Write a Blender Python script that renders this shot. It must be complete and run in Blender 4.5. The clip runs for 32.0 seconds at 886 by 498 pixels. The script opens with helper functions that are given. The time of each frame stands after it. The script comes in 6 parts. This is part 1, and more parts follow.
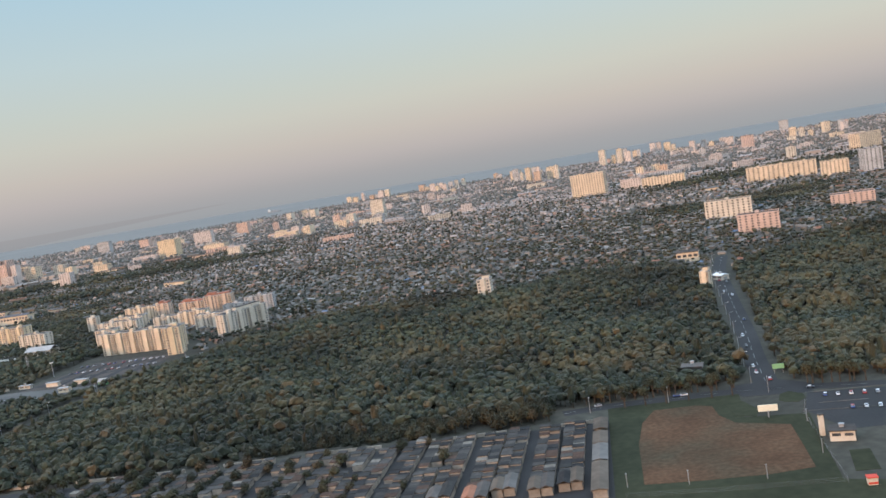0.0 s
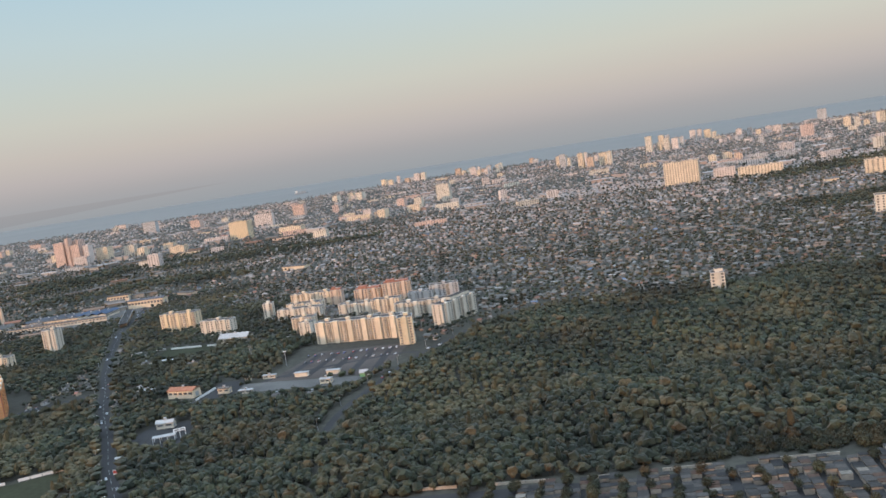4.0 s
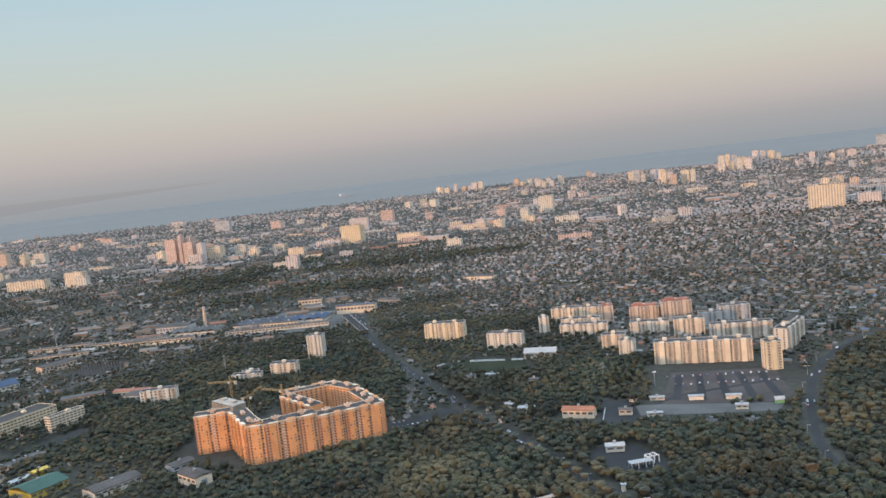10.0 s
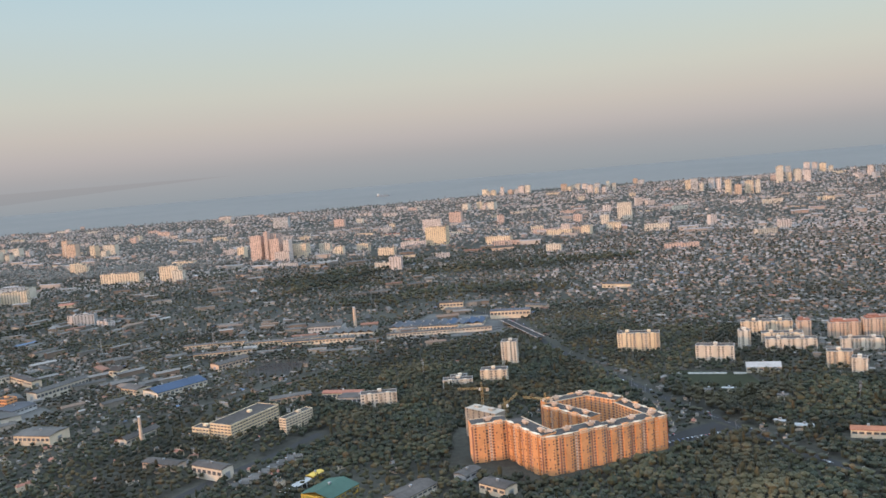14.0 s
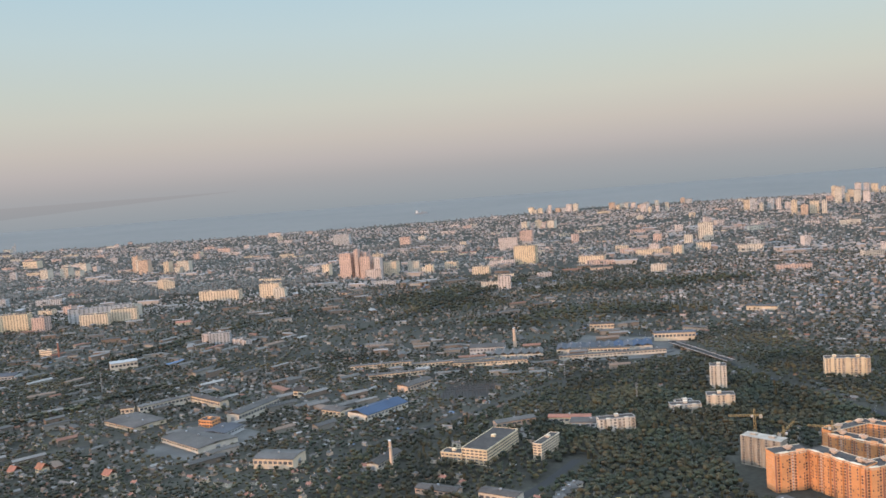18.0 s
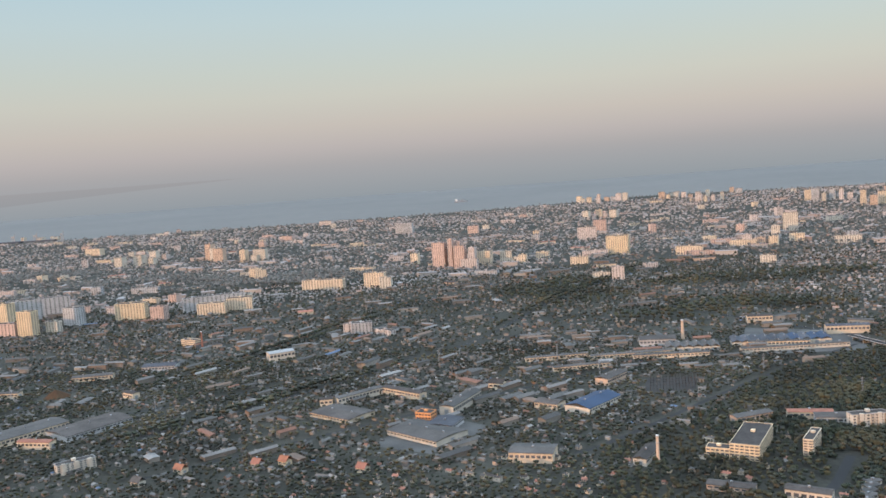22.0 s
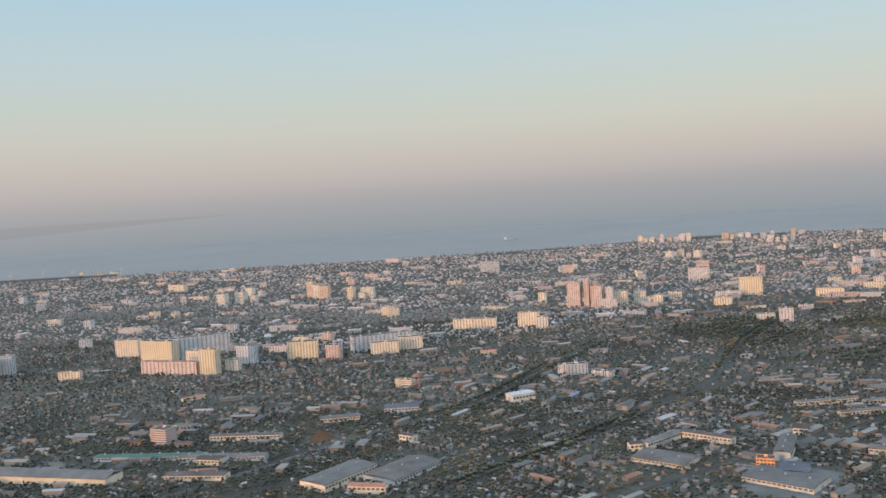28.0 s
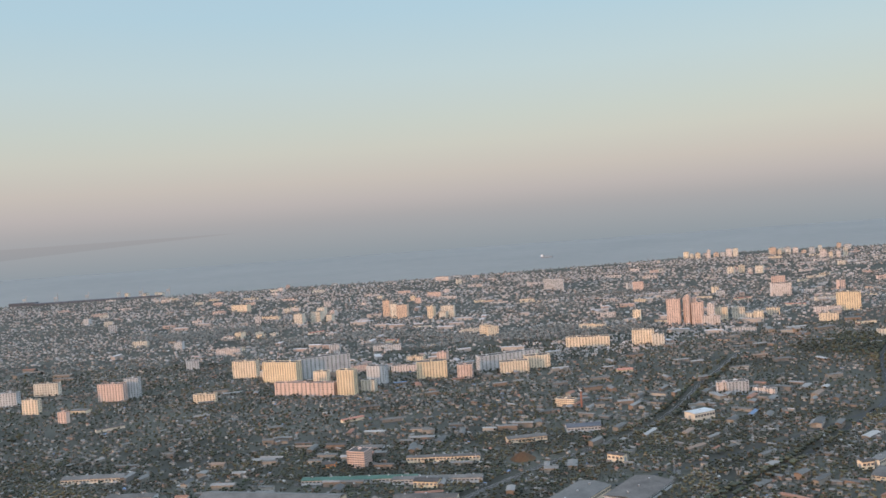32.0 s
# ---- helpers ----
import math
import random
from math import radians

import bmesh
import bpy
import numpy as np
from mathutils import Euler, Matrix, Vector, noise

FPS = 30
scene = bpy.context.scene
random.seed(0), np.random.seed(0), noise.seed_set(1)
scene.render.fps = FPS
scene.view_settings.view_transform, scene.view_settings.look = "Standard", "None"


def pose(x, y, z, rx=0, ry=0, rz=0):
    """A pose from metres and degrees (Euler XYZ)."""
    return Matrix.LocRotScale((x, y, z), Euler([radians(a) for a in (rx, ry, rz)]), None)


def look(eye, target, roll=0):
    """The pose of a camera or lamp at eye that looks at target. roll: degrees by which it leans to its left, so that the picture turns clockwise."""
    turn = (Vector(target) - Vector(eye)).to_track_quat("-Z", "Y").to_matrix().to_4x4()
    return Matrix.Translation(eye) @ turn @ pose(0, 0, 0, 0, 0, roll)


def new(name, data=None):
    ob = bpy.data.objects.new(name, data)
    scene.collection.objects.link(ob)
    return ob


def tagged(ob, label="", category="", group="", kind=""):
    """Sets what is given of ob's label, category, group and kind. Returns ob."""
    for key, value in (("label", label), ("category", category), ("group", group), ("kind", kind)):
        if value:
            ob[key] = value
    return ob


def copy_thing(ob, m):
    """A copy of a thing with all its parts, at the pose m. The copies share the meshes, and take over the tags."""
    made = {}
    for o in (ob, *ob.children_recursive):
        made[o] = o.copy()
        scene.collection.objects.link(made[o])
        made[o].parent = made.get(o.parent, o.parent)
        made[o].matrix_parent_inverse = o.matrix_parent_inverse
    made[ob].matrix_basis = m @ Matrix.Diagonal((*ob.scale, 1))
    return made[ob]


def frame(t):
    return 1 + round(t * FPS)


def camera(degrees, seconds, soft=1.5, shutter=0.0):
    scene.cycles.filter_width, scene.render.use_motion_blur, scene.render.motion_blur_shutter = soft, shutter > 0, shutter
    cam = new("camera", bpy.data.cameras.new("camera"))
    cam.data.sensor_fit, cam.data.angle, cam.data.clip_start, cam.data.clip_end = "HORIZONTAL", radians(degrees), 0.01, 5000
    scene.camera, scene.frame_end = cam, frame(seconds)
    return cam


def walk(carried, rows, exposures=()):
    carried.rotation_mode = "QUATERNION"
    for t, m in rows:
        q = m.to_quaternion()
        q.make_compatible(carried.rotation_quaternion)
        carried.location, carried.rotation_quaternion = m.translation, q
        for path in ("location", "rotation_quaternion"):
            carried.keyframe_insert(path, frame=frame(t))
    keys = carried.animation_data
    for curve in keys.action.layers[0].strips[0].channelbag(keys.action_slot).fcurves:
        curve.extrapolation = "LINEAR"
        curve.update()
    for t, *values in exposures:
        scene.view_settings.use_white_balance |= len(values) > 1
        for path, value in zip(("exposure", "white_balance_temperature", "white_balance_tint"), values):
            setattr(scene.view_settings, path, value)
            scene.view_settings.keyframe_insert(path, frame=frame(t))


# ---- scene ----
cam = camera(53.8, 32.0, soft=1.6)
METRES, EYE, TILT, LEAN, TURN = 1070.0, 73.3, -5.52, 9.60, 0.0
ROWS = [
    (0.0, 0.0, 0.0, 0.0, 0.0, 0.0, -0.0),
    (0.5, -0.0145, 0.0013, 0.0004, -0.18, 0.11, -0.13),
    (1.0, -0.0289, 0.0026, 0.0009, -0.25, -0.07, -0.15),
    (1.5, -0.0433, 0.0038, 0.0012, -0.27, -0.29, -0.28),
    (2.0, -0.0578, 0.0048, 0.0016, -0.06, -0.4, -0.29),
    (2.5, -0.0721, 0.0058, 0.0019, 0.0, -0.33, -0.24),
    (3.0, -0.0866, 0.007, 0.0022, -0.05, -0.35, -0.28),
    (3.5, -0.101, 0.0079, 0.0025, -0.25, -0.72, -0.57),
    (5.5, -0.1583, 0.0124, 0.0026, 0.11, -1.57, -1.42),
    (6.0, -0.1729, 0.0134, 0.0025, 0.14, -1.45, -1.59),
    (6.5, -0.1874, 0.0147, 0.0025, -0.02, -1.29, -1.97),
    (7.0, -0.2019, 0.0159, 0.0023, -0.43, -1.24, -2.21),
    (7.5, -0.2164, 0.0171, 0.002, -0.44, -1.23, -2.36),
    (8.0, -0.2309, 0.0181, 0.0019, -0.21, -1.0, -2.46),
    (8.5, -0.2454, 0.0193, 0.0015, -0.21, -0.79, -2.64),
    (9.0, -0.26, 0.0203, 0.0011, -0.35, -0.66, -2.86),
    (9.5, -0.2745, 0.0216, 0.0007, -0.5, -0.59, -3.02),
    (10.0, -0.2892, 0.0226, 0.0002, -0.52, -0.62, -3.2),
    (10.5, -0.3038, 0.0237, -0.0003, -0.15, -0.64, -3.21),
    (11.0, -0.3185, 0.0246, -0.0009, 0.19, -0.53, -3.29),
    (11.5, -0.3331, 0.0256, -0.0015, 0.44, -0.32, -3.53),
    (12.0, -0.3477, 0.0266, -0.0022, 0.3, -0.36, -3.81),
    (12.5, -0.3624, 0.0276, -0.003, -0.01, -0.43, -4.08),
    (13.0, -0.3771, 0.0287, -0.0038, -0.29, -0.6, -4.32),
    (13.5, -0.3919, 0.0298, -0.0046, -0.42, -0.76, -4.71),
    (14.0, -0.4068, 0.0303, -0.0055, -0.2, -0.56, -4.92),
    (14.5, -0.4217, 0.0311, -0.0064, -0.13, -0.25, -4.93),
    (16.5, -0.482, 0.0342, -0.0107, -0.26, -0.16, -5.11),
    (17.0, -0.4972, 0.0351, -0.0118, -0.12, -0.07, -5.21),
    (17.5, -0.5125, 0.0361, -0.0129, 0.04, 0.21, -5.34),
    (18.0, -0.5278, 0.0365, -0.0138, 0.17, 0.51, -5.36),
    (18.5, -0.5432, 0.037, -0.015, 0.2, 0.74, -5.4),
    (19.0, -0.5587, 0.0374, -0.016, 0.16, 0.89, -5.48),
    (19.5, -0.5741, 0.0379, -0.0173, 0.14, 0.85, -5.54),
    (20.0, -0.5897, 0.0389, -0.0184, 0.2, 0.71, -5.52),
    (20.5, -0.6054, 0.0394, -0.0197, 0.3, 0.59, -5.53),
    (21.0, -0.6211, 0.0401, -0.0211, 0.39, 0.37, -5.52),
    (21.5, -0.637, 0.0408, -0.0223, 0.53, 0.01, -5.58),
    (22.0, -0.6528, 0.0414, -0.0236, 0.53, -0.32, -5.6),
    (22.5, -0.6689, 0.0419, -0.025, 0.44, -0.41, -5.75),
    (23.0, -0.6849, 0.0425, -0.0263, 0.24, -0.36, -5.89),
    (23.5, -0.7013, 0.0426, -0.0276, 0.29, 0.0, -5.83),
    (24.0, -0.7176, 0.043, -0.029, 0.48, 0.45, -5.68),
    (24.5, -0.7341, 0.0428, -0.0304, 0.53, 0.79, -5.63),
    (25.0, -0.7506, 0.0434, -0.032, 0.58, 1.02, -5.49),
    (25.5, -0.7673, 0.0439, -0.0335, 0.6, 1.02, -5.35),
    (27.5, -0.8351, 0.0454, -0.0401, 0.28, 1.8, -5.75),
    (28.0, -0.8525, 0.0454, -0.0418, 0.15, 2.17, -6.08),
    (28.5, -0.87, 0.0467, -0.0436, -0.13, 2.36, -6.47),
    (29.0, -0.8875, 0.0469, -0.0455, -0.41, 2.43, -6.75),
    (29.5, -0.9052, 0.0471, -0.0474, -0.63, 2.41, -6.59),
    (30.0, -0.9232, 0.0467, -0.0491, -0.38, 2.4, -6.22),
    (30.5, -0.9412, 0.0475, -0.0508, 0.03, 2.38, -6.01),
    (31.0, -0.9593, 0.0475, -0.0523, 0.34, 2.8, -5.64),
    (31.5, -0.9777, 0.0471, -0.0539, 0.17, 3.22, -5.45),
    (32.0, -0.9961, 0.0468, -0.0554, 0.01, 3.34, -5.57),
]
walk(cam, [(t, pose(0, 0, EYE, TILT, LEAN, TURN) @ pose(METRES * x, METRES * y, METRES * z, 90 + pitch, roll, yaw)) for t, x, y, z, yaw, pitch, roll in ROWS])

# ---- world, sun, exposure ----
def lin(code):
    """Linear colour from a hex code."""
    vals = [int(code[i:i + 2], 16) / 255 for i in (0, 2, 4)]
    return tuple(v / 12.92 if v <= 0.04045 else ((v + 0.055) / 1.055) ** 2.4 for v in vals) + (1.0,)


SUN_EL, SUN_AZ = 6.2, 226.0  # degrees above the horizon, clockwise from +y
world = bpy.data.worlds.new("evening_sky")
scene.world = world
world.use_nodes = True
wn, wl = world.node_tree.nodes, world.node_tree.links
wn.clear()
w_out = wn.new("ShaderNodeOutputWorld")
w_add = wn.new("ShaderNodeAddShader")
w_grad, w_nish = wn.new("ShaderNodeBackground"), wn.new("ShaderNodeBackground")
sky = wn.new("ShaderNodeTexSky")
sky.sky_type, sky.sun_disc = "NISHITA", False
sky.sun_elevation, sky.sun_rotation = radians(SUN_EL), radians(SUN_AZ)
w_tc, w_sep, w_map, w_ramp = (wn.new(n) for n in ("ShaderNodeTexCoord", "ShaderNodeSeparateXYZ", "ShaderNodeMapRange", "ShaderNodeValToRGB"))
w_map.inputs["From Min"].default_value, w_map.inputs["From Max"].default_value = -0.10, 1.00
SKY = ((-0.100, "87929c"), (-0.034, "909aa3"), (-0.010, "9ea2a8"), (0.008, "a8a7ab"), (0.026, "b6b0b2"), (0.050, "c2bab6"), (0.083, "c7c6be"),
       (0.110, "c4cac4"), (0.164, "bdced2"), (0.230, "b0ccda"), (0.400, "a6c2da"), (1.000, "a4c2e2"))
for k, (z, code) in enumerate(SKY):
    el = w_ramp.color_ramp.elements[k] if k < 2 else w_ramp.color_ramp.elements.new(0.5)
    el.position, el.color = (z + 0.10) / 1.10, lin(code)
wl.new(w_tc.outputs["Generated"], w_sep.inputs[0])
wl.new(w_sep.outputs["Z"], w_map.inputs["Value"])
wl.new(w_map.outputs["Result"], w_ramp.inputs["Fac"])
# a far hazy shore under the horizon, to the north-west
w_ratio, w_edge, w_cmp, w_low, w_both, w_tint = (wn.new(n) for n in ("ShaderNodeMath", "ShaderNodeMapRange", "ShaderNodeMath", "ShaderNodeMath", "ShaderNodeMath", "ShaderNodeMix"))
w_ratio.operation, w_cmp.operation, w_low.operation, w_both.operation = "DIVIDE", "GREATER_THAN", "LESS_THAN", "MULTIPLY"
w_edge.inputs["From Min"].default_value, w_edge.inputs["From Max"].default_value = -0.55, -0.22
w_edge.inputs["To Min"].default_value, w_edge.inputs["To Max"].default_value = -0.015, -0.001
w_low.inputs[1].default_value = -0.002
wl.new(w_sep.outputs["X"], w_ratio.inputs[0])
wl.new(w_sep.outputs["Y"], w_ratio.inputs[1])
wl.new(w_ratio.outputs[0], w_edge.inputs["Value"])
wl.new(w_sep.outputs["Z"], w_cmp.inputs[0])
wl.new(w_edge.outputs["Result"], w_cmp.inputs[1])
wl.new(w_sep.outputs["Z"], w_low.inputs[0])
wl.new(w_cmp.outputs[0], w_both.inputs[0])
wl.new(w_low.outputs[0], w_both.inputs[1])
w_tint.data_type, w_tint.blend_type = "RGBA", "MULTIPLY"
wl.new(w_both.outputs[0], w_tint.inputs[0])
wl.new(w_ramp.outputs["Color"], w_tint.inputs[6])
w_tint.inputs[7].default_value = (0.93, 0.91, 0.91, 1)
wl.new(w_tint.outputs[2], w_grad.inputs["Color"])
wl.new(sky.outputs["Color"], w_nish.inputs["Color"])
w_grad.inputs["Strength"].default_value, w_nish.inputs["Strength"].default_value = 0.97, 0.015
wl.new(w_grad.outputs[0], w_add.inputs[0])
wl.new(w_nish.outputs[0], w_add.inputs[1])
# the bright western sky round the low sun, behind the camera
w_dot, w_side, w_glow, w_add2 = (wn.new(n) for n in ("ShaderNodeVectorMath", "ShaderNodeMapRange", "ShaderNodeBackground", "ShaderNodeAddShader"))
w_dot.operation = "DOT_PRODUCT"
w_dot.inputs[1].default_value = (math.sin(radians(SUN_AZ)) * 0.9, math.cos(radians(SUN_AZ)) * 0.9, 0.43)
w_side.inputs["From Min"].default_value, w_side.inputs["From Max"].default_value, w_side.inputs["To Max"].default_value = 0.0, 1.0, 0.5
w_glow.inputs["Color"].default_value = (1.0, 0.84, 0.72, 1)
wl.new(w_tc.outputs["Generated"], w_dot.inputs[0])
wl.new(w_dot.outputs["Value"], w_side.inputs["Value"])
wl.new(w_side.outputs["Result"], w_glow.inputs["Strength"])
wl.new(w_add.outputs[0], w_add2.inputs[0])
wl.new(w_glow.outputs[0], w_add2.inputs[1])
# the clear blue sky overhead
w_high, w_blue, w_add3 = (wn.new(n) for n in ("ShaderNodeMapRange", "ShaderNodeBackground", "ShaderNodeAddShader"))
w_high.inputs["From Min"].default_value, w_high.inputs["From Max"].default_value, w_high.inputs["To Max"].default_value = 0.25, 0.80, 2.15
w_blue.inputs["Color"].default_value = (0.59, 0.79, 1.05, 1)
wl.new(w_sep.outputs["Z"], w_high.inputs["Value"])
wl.new(w_high.outputs["Result"], w_blue.inputs["Strength"])
wl.new(w_add2.outputs[0], w_add3.inputs[0])
wl.new(w_blue.outputs[0], w_add3.inputs[1])
wl.new(w_add3.outputs[0], w_out.inputs["Surface"])

sun_data = bpy.data.lights.new("evening_sun", "SUN")
sun_data.energy, sun_data.angle, sun_data.color = 2.6, radians(0.6), (1.0, 0.565, 0.315)
sun = new("evening_sun", sun_data)
sx, sy, sz = math.sin(radians(SUN_AZ)) * math.cos(radians(SUN_EL)), math.cos(radians(SUN_AZ)) * math.cos(radians(SUN_EL)), math.sin(radians(SUN_EL))
sun.matrix_world = look((sx * 900, sy * 900, sz * 900), (0, 0, 0))


# ---- materials ----
def material(name, base, rough=0.8, metal=0.0, spec=0.10, grain=(6.0, 0.10), patch=(0.05, 0.15), rand=0.0, island=0.0, sheen=0.0, bump=0.0, spread=None, tint=None):
    """A procedural surface: base colour with fine grain and broad patches (scale, amount), and a random value per object or per island."""
    m = bpy.data.materials.new(name)
    m.use_nodes = True
    n, l = m.node_tree.nodes, m.node_tree.links
    bsdf = n["Principled BSDF"]
    bsdf.inputs["Roughness"].default_value = rough
    bsdf.inputs["Metallic"].default_value = metal
    bsdf.inputs["Specular IOR Level"].default_value = spec
    if sheen:
        bsdf.inputs["Sheen Weight"].default_value = sheen
        bsdf.inputs["Sheen Roughness"].default_value = 0.6
        bsdf.inputs["Sheen Tint"].default_value = (1.0, 0.95, 0.92, 1)
    geo = n.new("ShaderNodeNewGeometry")
    if spread:
        ramp = n.new("ShaderNodeValToRGB")
        ramp.color_ramp.interpolation = "LINEAR" if len(spread) < 4 else "CONSTANT"
        for k, (p, c) in enumerate(spread):
            e = ramp.color_ramp.elements[k] if k < 2 else ramp.color_ramp.elements.new(p)
            e.position, e.color = p, (*c, 1)
        if rand:
            src = n.new("ShaderNodeObjectInfo").outputs["Random"]
        else:
            src = geo.outputs["Random Per Island"]
        l.new(src, ramp.inputs["Fac"])
        col = ramp.outputs["Color"]
    else:
        rgb = n.new("ShaderNodeRGB")
        rgb.outputs[0].default_value = (*base, 1)
        col = rgb.outputs[0]
    if tint:  # broad patches of a second colour
        tcol, tscale, lo, hi = tint
        tn, tr, tm = n.new("ShaderNodeTexNoise"), n.new("ShaderNodeMapRange"), n.new("ShaderNodeMix")
        tn.inputs["Scale"].default_value, tn.inputs["Detail"].default_value = tscale, 5.0
        tr.inputs["From Min"].default_value, tr.inputs["From Max"].default_value = lo, hi
        tm.data_type = "RGBA"
        l.new(geo.outputs["Position"], tn.inputs["Vector"])
        l.new(tn.outputs["Fac"], tr.inputs["Value"])
        l.new(tr.outputs["Result"], tm.inputs[0])
        l.new(col, tm.inputs[6])
        tm.inputs[7].default_value = (*tcol, 1)
        col = tm.outputs[2]
    total = None
    for scale, amount in (grain, patch):
        tex = n.new("ShaderNodeTexNoise")
        tex.inputs["Scale"].default_value, tex.inputs["Detail"].default_value = scale, 4.0
        l.new(geo.outputs["Position"], tex.inputs["Vector"])
        mr = n.new("ShaderNodeMapRange")
        mr.inputs["From Min"].default_value, mr.inputs["From Max"].default_value = 0.3, 0.7
        mr.inputs["To Min"].default_value, mr.inputs["To Max"].default_value = 1 - amount, 1 + amount
        l.new(tex.outputs["Fac"], mr.inputs["Value"])
        if total is None:
            total, first = mr.outputs["Result"], tex.outputs["Fac"]
        else:
            mul = n.new("ShaderNodeMath")
            mul.operation = "MULTIPLY"
            l.new(total, mul.inputs[0])
            l.new(mr.outputs["Result"], mul.inputs[1])
            total = mul.outputs[0]
    for amount, sock in ((0 if spread else rand, "obj"), (island, "isl")):
        if amount:
            src = n.new("ShaderNodeObjectInfo").outputs["Random"] if sock == "obj" else geo.outputs["Random Per Island"]
            mr = n.new("ShaderNodeMapRange")
            mr.inputs["To Min"].default_value, mr.inputs["To Max"].default_value = 1 - amount, 1 + amount
            l.new(src, mr.inputs["Value"])
            mul = n.new("ShaderNodeMath")
            mul.operation = "MULTIPLY"
            l.new(total, mul.inputs[0])
            l.new(mr.outputs["Result"], mul.inputs[1])
            total = mul.outputs[0]
    mix = n.new("ShaderNodeVectorMath")
    mix.operation = "SCALE"
    l.new(col, mix.inputs[0])
    l.new(total, mix.inputs["Scale"])
    l.new(mix.outputs[0], bsdf.inputs["Base Color"])
    if bump:
        b = n.new("ShaderNodeBump")
        b.inputs["Strength"].default_value, b.inputs["Distance"].default_value = bump, 0.3
        l.new(first, b.inputs["Height"])
        l.new(b.outputs[0], bsdf.inputs["Normal"])
    return m


